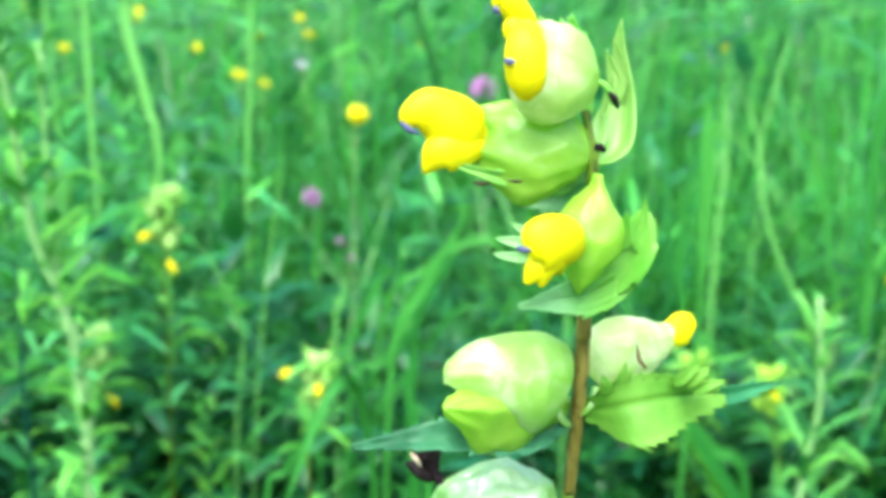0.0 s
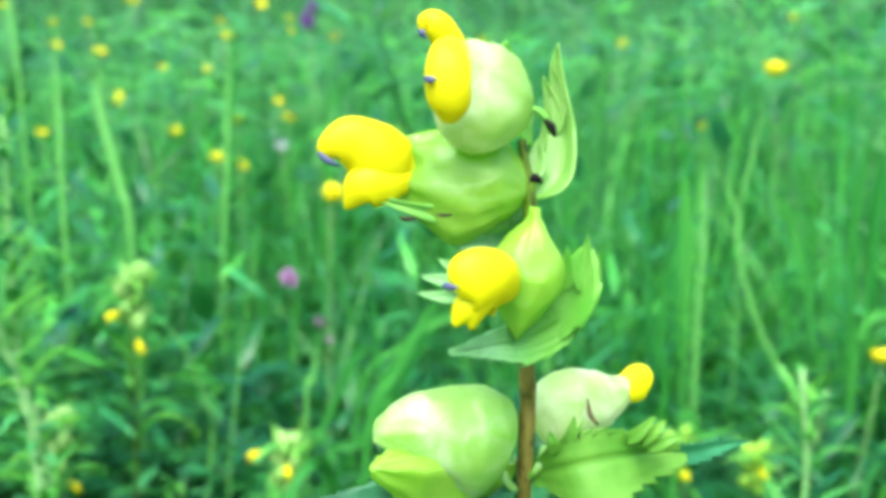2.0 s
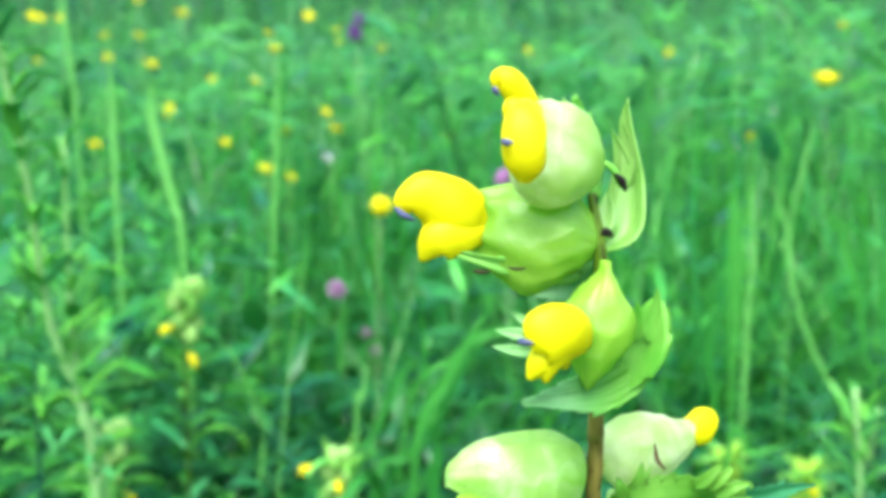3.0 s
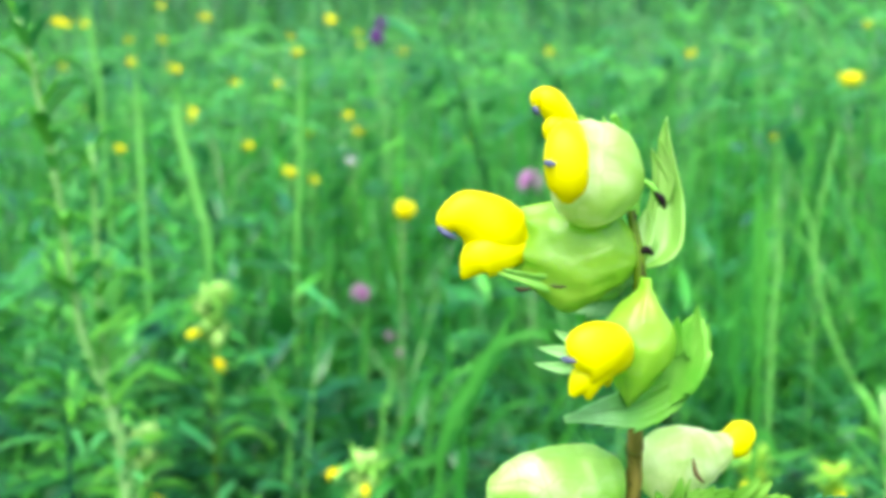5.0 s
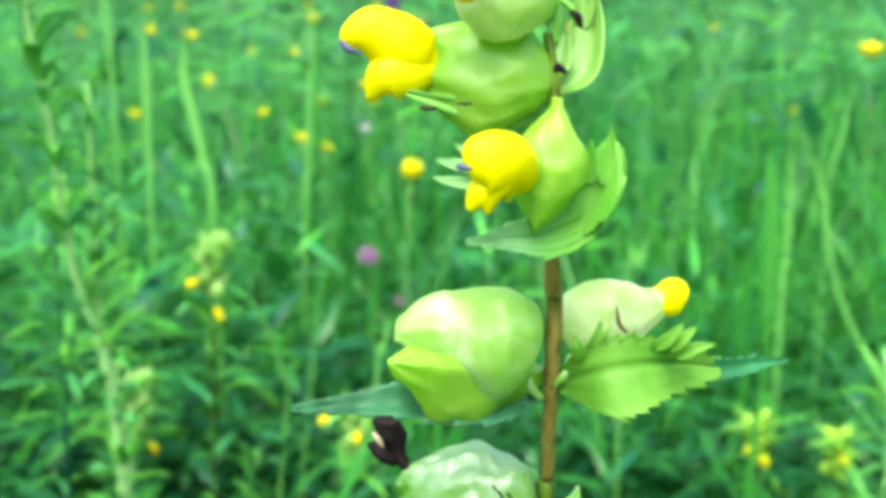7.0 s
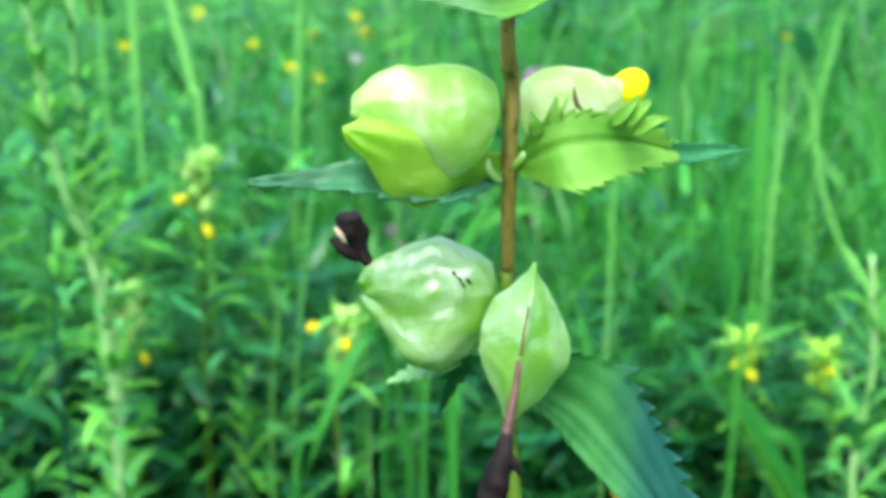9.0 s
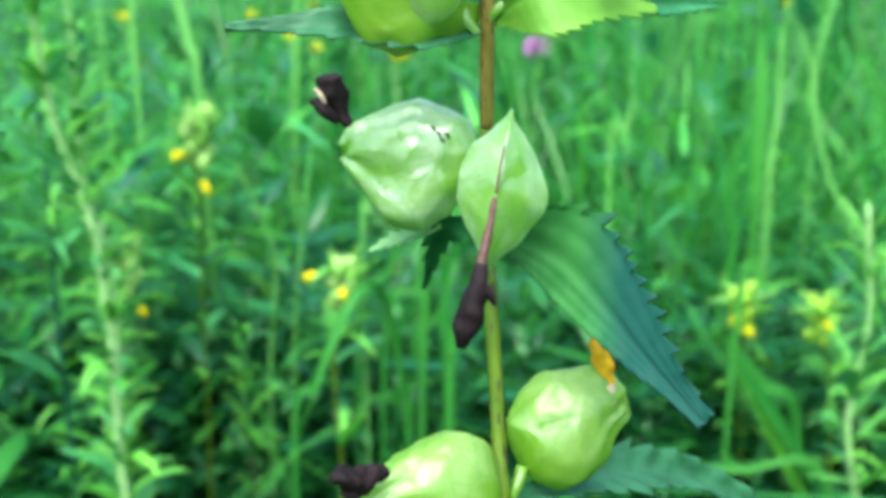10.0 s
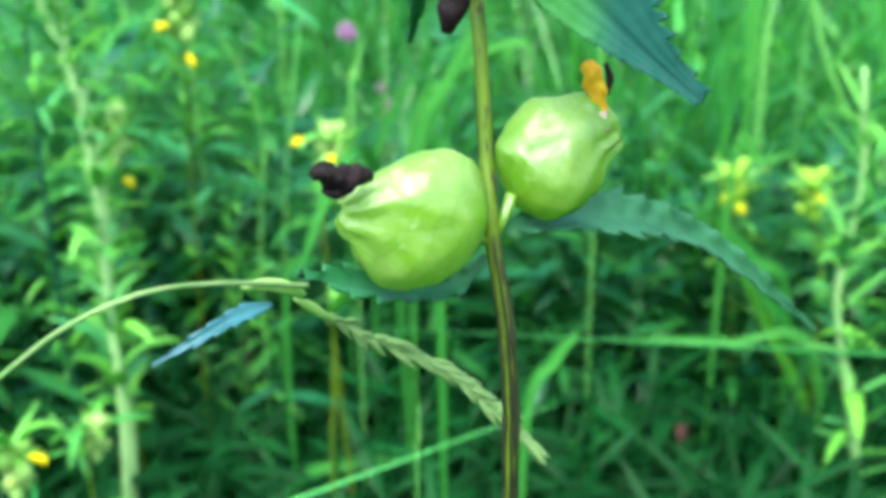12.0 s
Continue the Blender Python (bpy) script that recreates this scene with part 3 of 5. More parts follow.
part("lower_stem", made(tube, [(0.0213, 0.1650, 0.5182), (0.0215, 0.1650, 0.4980), (0.0220, 0.1600, 0.4930), (0.0233, 0.1540, 0.4746), (0.0240, 0.1490, 0.4662), (0.0260, 0.1480, 0.4530), (0.0270, 0.1480, 0.4387), (0.0270, 0.1480, 0.4234), (0.027, 0.148, 0.33), (0.024, 0.148, 0.18), (0.020, 0.148, -0.02)], (1.1, 1.1, 1.1, 1.1, 1.15, 0.9, 0.9, 0.9, 1.1, 1.3, 1.5), n=80, seg=14, rough=0.2, grain=250), M_STEM_GREEN, plant, "olive green ridged lower stem with dark stripes")

for off, wd in ((-0.0008, 0.33), (0.00015, 0.26), (0.00085, 0.33)):
    line = [(0.0220, 0.1600, 0.4930), (0.0233, 0.1540, 0.4746), (0.0240, 0.1490, 0.4662), (0.0260, 0.1480, 0.4530), (0.0270, 0.1480, 0.4387), (0.0270, 0.1480, 0.4234), (0.027, 0.148, 0.33), (0.024, 0.148, 0.18)]
    part("stem_ridge", made(tube, [V(q) + Vector((off, -0.0003 - 0.0006 * (abs(off) < 0.0005), 0)) for q in line], (wd * 0.5, wd, wd, wd * 1.3, wd * 1.4, wd * 1.4, wd, wd), n=60, seg=6, rough=0.6, grain=500), M_RIDGE, plant, "dark brown ridge of the stem")


def calyx(base, tip, upper, lower, half, length, mat=M_CALYX, label="", name="calyx", owner=None, **kw):
    k = 1.0 / length
    return part(name, made(sac, base, tip, [(u, h * k) for u, h in upper], [(u, h * k) for u, h in lower], half * k, flatways=True, **kw), mat, owner or plant, label)


def bract(points, width, mat=M_BRACT, label="", **kw):
    return part("bract", made(leaf, points, width, **kw), mat, plant, label)


def corolla(hood, hood_r, lip=None, lip_r=None, tooth=None, owner=None, k=1.0, flat=0.72, rough=0.13):
    ob = part("corolla", made(tube, hood, hood_r, n=30, seg=22, rough=rough, flat=flat, grain=190, k=k), M_YELLOW, owner or plant, "bright yellow hooded petal tube")
    if lip:
        part("lower_lip", made(tube, lip, lip_r, n=18, seg=14, rough=0.2, flat=0.6, grain=300, k=k), M_YELLOW, ob)
    if tooth:
        part("hood_tooth", made(tube, tooth, (0.25, 0.45, 0.15), n=8, seg=8), M_VIOLET, ob, "violet blue tooth of the hood")
    return ob


# top whorl
c1 = calyx((0.0203, 0.1520, 0.5840), (0.0103, 0.1440, 0.5887), [(0, 0), (0.03, 26), (0.12, 54), (0.4, 88), (0.75, 86), (1, 60)], [(0, 0), (0.03, 28), (0.12, 56), (0.45, 90), (0.8, 80), (1, 52)], 55, 157, M_CALYX_CAP, label="pale green inflated calyx, white highlight in its colour", seed=1.0)
corolla([(0.0117, 0.1415, 0.5927), (0.0109, 0.139, 0.5912), (0.0107, 0.1382, 0.5885), (0.0109, 0.1385, 0.5859), (0.0108, 0.1390, 0.5840)], (1.5, 2.4, 2.6, 2.3, 0.8), tooth=[(0.0082, 0.1374, 0.5889), (0.0087, 0.1364, 0.5888), (0.0094, 0.1360, 0.5888)], owner=c1, flat=0.6, rough=0.08)
c0 = calyx((0.0211, 0.1600, 0.5832), (0.0126, 0.1590, 0.5915), [(0, 0), (0.03, 15), (0.2, 38), (0.5, 46), (1, 18)], [(0, 0), (0.03, 15), (0.2, 40), (0.5, 48), (1, 20)], 40, 157, seed=2.0)
corolla([(0.0131, 0.1580, 0.5911), (0.0114, 0.1570, 0.5933), (0.0096, 0.1560, 0.5955), (0.0083, 0.1560, 0.5959), (0.0079, 0.1560, 0.5945)], (1.6, 2.3, 2.1, 1.6, 0.5), [(0.0120, 0.1550, 0.5912), (0.0101, 0.1540, 0.5922), (0.0096, 0.1540, 0.5906)], (1.8, 1.8, 0.9), [(0.0074, 0.1540, 0.5950), (0.0077, 0.1540, 0.5945), (0.0081, 0.1540, 0.5938)], c0, k=0.86)
bract([(0.0214, 0.1535, 0.5737), (0.0251, 0.155, 0.5766), (0.026, 0.157, 0.5819), (0.0253, 0.157, 0.5881), (0.0249, 0.156, 0.5933)], 2.5, M_BRACT_LIGHT, teeth=1, n=34, depth=0, face=(-0.5, -0.85, 0.1), fold=0.45, peak=0.28, end=0.0)
bract([(0.0219, 0.1545, 0.5741), (0.0245, 0.158, 0.5793), (0.0247, 0.1575, 0.5844), (0.0231, 0.1565, 0.5892)], 1.9, M_BRACT_LIGHT, teeth=1, n=24, depth=0, face=(-0.3, -0.95, 0.1), fold=0.2, peak=0.4, end=0.0)
bract([(0.0251, 0.157, 0.5815), (0.0252, 0.157, 0.5866), (0.024, 0.1562, 0.5908)], 1.2, M_BRACT_LIGHT, teeth=1, n=18, depth=0, face=(-0.3, -0.95, 0.1), fold=0.2, peak=0.4, end=0.0)
bract([(0.0204, 0.153, 0.575), (0.0221, 0.1545, 0.5781), (0.0225, 0.156, 0.5812)], 1.6, M_BRACT_LIGHT, teeth=1, n=18, depth=0, face=(-0.3, -0.95, 0.1), fold=0.2, peak=0.4, end=0.0)
bract([(0.0215, 0.1600, 0.5798), (0.0213, 0.1620, 0.5864), (0.0184, 0.1600, 0.5936)], 3.6, M_BRACT, k=0.85, teeth=5, depth=0.5, face=(-0.6, 0.6, 0.3), fold=0.2)
bract([(0.0164, 0.153, 0.5898), (0.0168, 0.153, 0.5919), (0.0163, 0.1528, 0.5936)], 0.7, M_BRACT_LIGHT, teeth=1, n=14, depth=0, face=(-0.4, -0.9, 0.2), fold=0.2, end=0.0)
bract([(0.018, 0.153, 0.5889), (0.0187, 0.153, 0.5905), (0.0182, 0.1528, 0.5923)], 0.7, M_BRACT_LIGHT, teeth=1, n=14, depth=0, face=(-0.4, -0.9, 0.2), fold=0.2, end=0.0)
bract([(0.0136, 0.151, 0.5918), (0.0137, 0.151, 0.5929), (0.0132, 0.1508, 0.5939)], 0.7, M_BRACT_LIGHT, teeth=1, n=14, depth=0, face=(-0.4, -0.9, 0.2), fold=0.2, end=0.0)
part("style", made(tube, [(0.0212, 0.1540, 0.5854), (0.0229, 0.1530, 0.5843), (0.0240, 0.1530, 0.5819)], (0.3, 0.5, 0.3), n=8, seg=8), M_BRACT, plant)
part("dry_scale", made(tube, [(0.0230, 0.1520, 0.5838), (0.0239, 0.1520, 0.5829), (0.0243, 0.1520, 0.5816)], (0.2, 0.5, 0.2), n=8, seg=6, rough=0.5), M_DEAD, plant, "dark dried bract tip")
part("axil_bud", made(tube, [(0.0211, 0.1490, 0.5765), (0.0215, 0.1480, 0.5769), (0.0223, 0.1490, 0.5763)], (0.3, 0.6, 0.3), n=8, seg=8, rough=0.4), M_DEAD, plant, "tiny black bud in the leaf axil")
# second whorl
c2 = calyx((0.0212, 0.1530, 0.5741), (0.0047, 0.1530, 0.5777), [(0, 0), (0.03, 25), (0.12, 55), (0.4, 100), (0.7, 88), (0.9, 66), (1, 54)], [(0, 0), (0.03, 20), (0.15, 55), (0.45, 108), (0.7, 96), (0.9, 66), (1, 50)], 60, 232, M_LOBE, seed=3.0, label="pale green bulging calyx with veins", crease=1.8, ribs=0.5)
corolla([(0.0071, 0.1530, 0.5772), (0.0049, 0.1530, 0.5778), (0.0021, 0.1520, 0.5794), (-0.0010, 0.1510, 0.5809), (-0.0035, 0.1500, 0.5806), (-0.0045, 0.1500, 0.5791)], (1.6, 4.2, 5.0, 4.3, 2.6, 0.9), [(0.0064, 0.1520, 0.5762), (0.0032, 0.1510, 0.5760), (0.0001, 0.1500, 0.5756), (-0.0020, 0.1500, 0.5729)], (1.5, 3.3, 3.2, 0.4), [(-0.0050, 0.1485, 0.5800), (-0.0039, 0.1480, 0.5791), (-0.0025, 0.1485, 0.5784)], c2, k=0.84)
bract([(0.0214, 0.156, 0.5723), (0.0164, 0.153, 0.5714), (0.0106, 0.1505, 0.5719), (0.0025, 0.15, 0.574)], 2.2, M_BRACT, "mid green bract with dry brown streaks", teeth=5, depth=0.1, uneven=0.4, face=(0, -0.97, -0.1), fold=0.2, end=0.05)
part("dry_streak", made(tube, [(0.0048, 0.1472, 0.5722), (0.0057, 0.1470, 0.5720), (0.0070, 0.1470, 0.5721)], (0.15, 0.32, 0.15), n=8, seg=6, rough=0.5), M_MARK, plant, "brown dry streak on the bract")
part("dry_streak", made(tube, [(0.0092, 0.1458, 0.5728), (0.0102, 0.1456, 0.5726), (0.0113, 0.1456, 0.5727)], (0.1, 0.22, 0.1), n=8, seg=6, rough=0.5), M_MARK, plant, "brown dry streak on the bract")
bract([(0.0218, 0.1580, 0.5705), (0.0175, 0.1620, 0.5671), (0.0129, 0.1640, 0.5659)], 3.6, M_BRACT_PALE, k=0.85, teeth=4, depth=0.3, face=(0, -1, 0.2))
c3 = calyx((0.0215, 0.1480, 0.5733), (0.0190, 0.1450, 0.5571), [(0, 9), (0.1, 14), (0.22, 36), (0.42, 68), (0.62, 66), (0.82, 32), (1, 3)], [(0, 9), (0.1, 14), (0.25, 42), (0.5, 66), (0.7, 58), (0.85, 28), (1, 3)], 58, 237, M_LOBE, seed=4.0, lip=0.0, label="pear-shaped pale green calyx")
corolla([(0.0182, 0.1425, 0.5638), (0.0164, 0.14, 0.5651), (0.0144, 0.1378, 0.5661), (0.0126, 0.1366, 0.5662), (0.0113, 0.1362, 0.5655)], (1.6, 3.4, 4.0, 3.3, 1.3), [(0.0136, 0.1376, 0.564), (0.0124, 0.1372, 0.5626), (0.0113, 0.137, 0.561)], (2.0, 1.6, 0.4), [(0.01, 0.1353, 0.5661), (0.0107, 0.135, 0.566), (0.0117, 0.1346, 0.5659)], c3, flat=0.62, rough=0.06)
part("lip_lobe", made(tube, [(0.0141, 0.1376, 0.5642), (0.0136, 0.1372, 0.5625), (0.0133, 0.1372, 0.5605)], (2.2, 1.5, 0.35), n=12, seg=10, flat=0.6, rough=0.2), M_YELLOW, c3, "yellow side lobe of the lip")
part("lip_lobe", made(tube, [(0.0151, 0.1385, 0.5643), (0.0154, 0.1383, 0.5631), (0.0158, 0.1385, 0.5618)], (2.0, 1.3, 0.3), n=12, seg=10, flat=0.6, rough=0.2), M_YELLOW, c3, "yellow side lobe of the lip")
bract([(0.0222, 0.1495, 0.5552), (0.0248, 0.1487, 0.5584), (0.0265, 0.1485, 0.5616), (0.0276, 0.1485, 0.5657), (0.0281, 0.1485, 0.5675)], 3.3, M_BRACT, "fresh green bract cupped behind a calyx", teeth=3, depth=0.2, other=0.02, uneven=0.3, face=(-0.5, -0.85, 0.1), fold=0.25, peak=0.55, end=0.1, pleat=0.15, lean=0.6)
bract([(0.0273, 0.1484, 0.5624), (0.0279, 0.1482, 0.5658), (0.028, 0.1478, 0.5698)], 1.3, M_BRACT, teeth=1, n=16, depth=0, face=(-0.4, -0.9, 0.1), fold=0.2, end=0.0)
bract([(0.0255, 0.1488, 0.5626), (0.0257, 0.1486, 0.5653), (0.0255, 0.1482, 0.5682)], 1.1, M_BRACT, teeth=1, n=16, depth=0, face=(-0.4, -0.9, 0.1), fold=0.2, end=0.0)
bract([(0.0278, 0.148, 0.5617), (0.0289, 0.1478, 0.5644), (0.0293, 0.1475, 0.5675)], 1.2, M_BRACT, teeth=1, n=16, depth=0, face=(-0.4, -0.9, 0.1), fold=0.2, end=0.0)
bract([(0.0276, 0.1495, 0.5621), (0.0252, 0.1488, 0.5587), (0.0205, 0.1468, 0.5568), (0.0159, 0.144, 0.5568), (0.0109, 0.1415, 0.5566)], 3.2, M_BRACT_CUP, "glaucous pale green bract below a flower", teeth=9, depth=0.1, uneven=0.5, pleat=0.2, face=(0.0, -0.95, 0.2), fold=0.08, peak=0.45, end=0.1, veins=0.35)
bract([(0.0131, 0.14, 0.5652), (0.0096, 0.1395, 0.5659), (0.0073, 0.139, 0.5665)], 0.8, M_BRACT_PALE, teeth=1, n=14, depth=0, face=(0, -0.95, 0.3), fold=0.2, end=0.0)
bract([(0.0131, 0.14, 0.5636), (0.0096, 0.1395, 0.5639), (0.0069, 0.139, 0.5645)], 0.8, M_BRACT_PALE, teeth=1, n=14, depth=0, face=(0, -0.95, 0.3), fold=0.2, end=0.0)
bract([(0.0132, 0.141, 0.5662), (0.0111, 0.1405, 0.5672), (0.0093, 0.14, 0.5684)], 0.8, M_BRACT_PALE, teeth=1, n=14, depth=0, face=(0, -0.95, 0.3), fold=0.2, end=0.0)
# third whorl
c4 = calyx((0.0200, 0.1580, 0.5412), (0.0010, 0.1520, 0.5437), [(0, 0), (0.03, 40), (0.1, 58), (0.3, 80), (0.6, 76), (0.85, 50), (0.95, 26), (1, 12)], [(0, 0), (0.03, 44), (0.1, 84), (0.25, 124), (0.38, 128), (0.52, 96), (0.7, 66), (0.88, 48), (1, 26)], 74, 260, M_CALYX_CREAM, seed=5.0, lip=0.0, crease=0.5, label="large papery pale green calyx")
calyx((0.0198, 0.1665, 0.5346), (0.0011, 0.1455, 0.5408), [(0, 2), (0.2, 3), (0.4, 8), (0.62, 22), (0.8, 24), (0.92, 16), (1, 4)], [(0, 4), (0.06, 34), (0.15, 72), (0.37, 112), (0.58, 118), (0.7, 106), (0.85, 62), (0.95, 32), (1, 8)], 66, 277, M_LOBE, seed=5.5, lip=0.0, crease=1.4, crumple=1.4, ribs=0.5, name="calyx_lobe", owner=c4, label="lower green lobe of the calyx")
c5 = calyx((0.0227, 0.1640, 0.5427), (0.0382, 0.1700, 0.5434), [(0, 0), (0.03, 24), (0.1, 38), (0.3, 50), (0.6, 46), (0.8, 38), (1, 28)], [(0, 0), (0.03, 40), (0.1, 65), (0.35, 92), (0.7, 64), (1, 25)], 56, 190, M_CALYX_WHITE, seed=6.0, label="cream-white calyx with a brown fleck")
corolla([(0.0348, 0.1690, 0.5433), (0.0377, 0.1700, 0.5436), (0.0397, 0.1715, 0.5440), (0.0413, 0.1715, 0.5436)], (1.6, 2.4, 2.7, 1.4), owner=c5, k=1.0)
part("fleck", made(tube, [(0.0303, 0.1606, 0.5448), (0.0306, 0.1598, 0.5426), (0.0317, 0.1598, 0.5413)], (0.1, 0.32, 0.2), n=8, seg=6, rough=0.5), M_FLECK, c5, "brown withered fleck")
bract([(0.0199, 0.1600, 0.5320), (0.0112, 0.1560, 0.5320), (0.0002, 0.1520, 0.5332), (-0.0123, 0.1480, 0.5333)], 5.0, M_LEAF_ARCH, "dark pointed toothed bract", k=0.88, teeth=9, uneven=0.3, depth=0.2, face=(0, -0.75, 0.75), fold=0.25, pleat=0.7)
b5 = bract([(0.0224, 0.16, 0.5339), (0.028, 0.1545, 0.5374), (0.0363, 0.157, 0.538), (0.0474, 0.166, 0.5349)], 5.2, M_BRACT_MID, "toothed green bract cupped under a calyx", teeth=13, depth=0.4, other=0.14, uneven=0.45, face=(0, -1, 0.3), fold=0.05, peak=0.45, end=0.1, lean=0.9, pleat=0.04, veins=0.13, sides=(1.0, 1.4))
part("leaf_point", made(leaf, [(0.0393, 0.1612, 0.5363), (0.046, 0.1645, 0.5351), (0.0512, 0.1675, 0.5352), (0.0561, 0.17, 0.5351)], 1.9, teeth=8, depth=0.35, uneven=0.4, face=(0, -0.9, 0.3), fold=0.3, peak=0.3, end=0.08), M_LEAF_MID, b5, "dark narrow point of the bract")
for root, bend_, tip in (((0.0266, 0.156, 0.5387), (0.0274, 0.1552, 0.5416), (0.0278, 0.1556, 0.544)), ((0.0251, 0.156, 0.5383), (0.0249, 0.1552, 0.5404), (0.0243, 0.1556, 0.5418)), ((0.035, 0.156, 0.54), (0.037, 0.1552, 0.5421), (0.0388, 0.1556, 0.544)), ((0.0369, 0.156, 0.5398), (0.0387, 0.1552, 0.542), (0.0403, 0.1556, 0.5434)), ((0.038, 0.156, 0.5389), (0.0403, 0.1552, 0.5405), (0.0429, 0.1556, 0.541))):
    part("leaf_tooth", made(leaf, [root, bend_, tip], 0.95, teeth=1, n=12, depth=0, face=(0, -1, 0.5), fold=0.1, peak=0.3, end=0.0), M_BRACT_MID, b5)
part("pedicel", made(tube, [(0.0203, 0.1600, 0.5316), (0.0188, 0.1590, 0.5334), (0.0180, 0.1590, 0.5353)], (0.6, 0.7, 0.9), n=8, seg=8), M_CALYX, plant)
part("pedicel", made(tube, [(0.0213, 0.1600, 0.5332), (0.0233, 0.1590, 0.5353), (0.0246, 0.1610, 0.5374)], (0.6, 0.7, 0.9), n=8, seg=8), M_CALYX, plant)
# fourth whorl
c6 = calyx((0.0199, 0.1670, 0.5142), (-0.0010, 0.1670, 0.5135), [(0, 0), (0.03, 40), (0.1, 68), (0.25, 82), (0.42, 96), (0.55, 92), (0.75, 74), (0.9, 56), (1, 24)], [(0, 0), (0.03, 36), (0.1, 76), (0.3, 125), (0.5, 142), (0.65, 128), (0.8, 80), (1, 12)], 66, 243, M_CALYX_SILK, seed=7.0, label="pale glossy inflated calyx", crease=1.6, crumple=1.8, ribs=0.6)
for spot in ((0.0138, 0.1595, 0.5186), (0.0146, 0.1595, 0.5178), (0.0151, 0.1595, 0.5169), (0.0159, 0.1595, 0.5175)):
    part("fleck", made(tube, [V(spot) + Vector((-0.0004, 0, 0.0003)), V(spot), V(spot) + Vector((0.0003, 0, -0.0005))], (0.12, 0.22, 0.12), n=6, seg=6, rough=0.5), M_MARK, c6, "small brown blemish")
d6 = part("withered_corolla", made(tube, [(0.0013, 0.168, 0.5171), (-0.0005, 0.1685, 0.519), (-0.0015, 0.169, 0.5213), (-0.0022, 0.169, 0.5235), (-0.0026, 0.169, 0.5249), (-0.0027, 0.169, 0.5256)], (0.8, 1.2, 1.7, 2.1, 2.2, 1.2), n=32, seg=16, rough=0.35, grain=420), M_DEAD, c6, "shrivelled blackish brown petal tube")
part("hook", made(tube, [(-0.0012, 0.1675, 0.5187), (-0.0028, 0.167, 0.52), (-0.0041, 0.167, 0.5212), (-0.0053, 0.167, 0.5218)], (0.8, 0.9, 1.0, 0.4), n=12, seg=8, rough=0.5), M_DEAD, d6)
# Cream sliver draws the petal's pale edge and the grey glint on it.
part("pale_edge", made(tube, [(-0.0046, 0.167, 0.5236), (-0.0037, 0.1668, 0.5226), (-0.0029, 0.1668, 0.5213)], (0.2, 0.5, 0.2), n=8, seg=6), M_CREAM, d6, "pale petal edge with its glint drawn in")
c7 = calyx((0.0252, 0.1530, 0.5219), (0.0218, 0.1480, 0.5010), [(0, 10), (0.08, 18), (0.25, 55), (0.45, 82), (0.62, 80), (0.82, 46), (1, 4)], [(0, 10), (0.08, 20), (0.28, 66), (0.5, 82), (0.7, 62), (0.87, 28), (1, 4)], 92, 285, M_CALYX_SILK, seed=8.0, lip=0.0, ridge=1.75, label="upright pale green calyx with a brown keel")
part("keel", made(tube, [(0.0251, 0.1495, 0.5209), (0.0240, 0.1438, 0.5169), (0.0233, 0.1415, 0.5125)], (0.10, 0.16, 0.22), n=12, seg=6), M_FLECK, c7)
d7 = part("withered_corolla", made(tube, [(0.0231, 0.1410, 0.5119), (0.0225, 0.1365, 0.5089), (0.0215, 0.1340, 0.5045)], (0.4, 0.55, 0.85), n=14, seg=10, rough=0.3, k=0.85), M_DEAD_PALE, c7, "limp pinkish brown petal tube")
part("withered_hood", made(tube, [(0.0217, 0.1340, 0.5052), (0.0208, 0.1330, 0.5012), (0.0197, 0.1330, 0.4972), (0.0191, 0.1330, 0.4948)], (0.9, 1.9, 2.1, 0.7), n=26, seg=14, rough=0.35, grain=500, k=0.8), M_DEAD, d7)
part("barb", made(tube, [(0.0214, 0.1330, 0.5030), (0.0226, 0.1330, 0.5016), (0.0234, 0.1330, 0.5002)], (0.9, 0.8, 0.3), n=8, seg=8, rough=0.5, k=0.8), M_DEAD, d7)
bract([(0.023, 0.159, 0.5036), (0.0314, 0.1535, 0.5012), (0.0372, 0.146, 0.4965), (0.0419, 0.137, 0.4926), (0.0479, 0.127, 0.488)], 8.0, M_LEAF_BACKLIT, "large drooping toothed leaf, backlit sheen and bluish sky tip coloured in", teeth=16, depth=0.22, other=0.06, uneven=0.4, lean=0.7, pleat=0.1, veins=0.4, sides=(1.15, 0.62), face=(-0.3, -0.9, 0.3), fold=0.06, peak=0.32, end=0.16)
bract([(0.0191, 0.1650, 0.5046), (0.0133, 0.1730, 0.4992), (0.0095, 0.1870, 0.4867)], 3.4, M_LEAF_MID, teeth=6, depth=0.4, face=(0.4, -0.9, 0.2), fold=0.3)
bract([(0.0141, 0.1680, 0.5022), (0.0076, 0.1710, 0.4997), (0.0020, 0.1730, 0.4973)], 2.4, M_BRACT_PALE, teeth=6, depth=0.5, face=(0, -0.6, 0.8), fold=0.3)
# fifth whorl
c8 = calyx((0.0227, 0.1490, 0.4683), (0.0052, 0.1350, 0.4729), [(0, 0), (0.03, 50), (0.1, 90), (0.3, 118), (0.45, 112), (0.6, 94), (0.8, 66), (0.95, 34), (1, 14)], [(0, 0), (0.03, 36), (0.1, 84), (0.3, 138), (0.5, 153), (0.65, 146), (0.8, 108), (0.9, 66), (0.97, 48), (1, 26)], 82, 251, M_CALYX_OLD, seed=9.0, crease=2.2, label="full ripe yellow-green calyx")
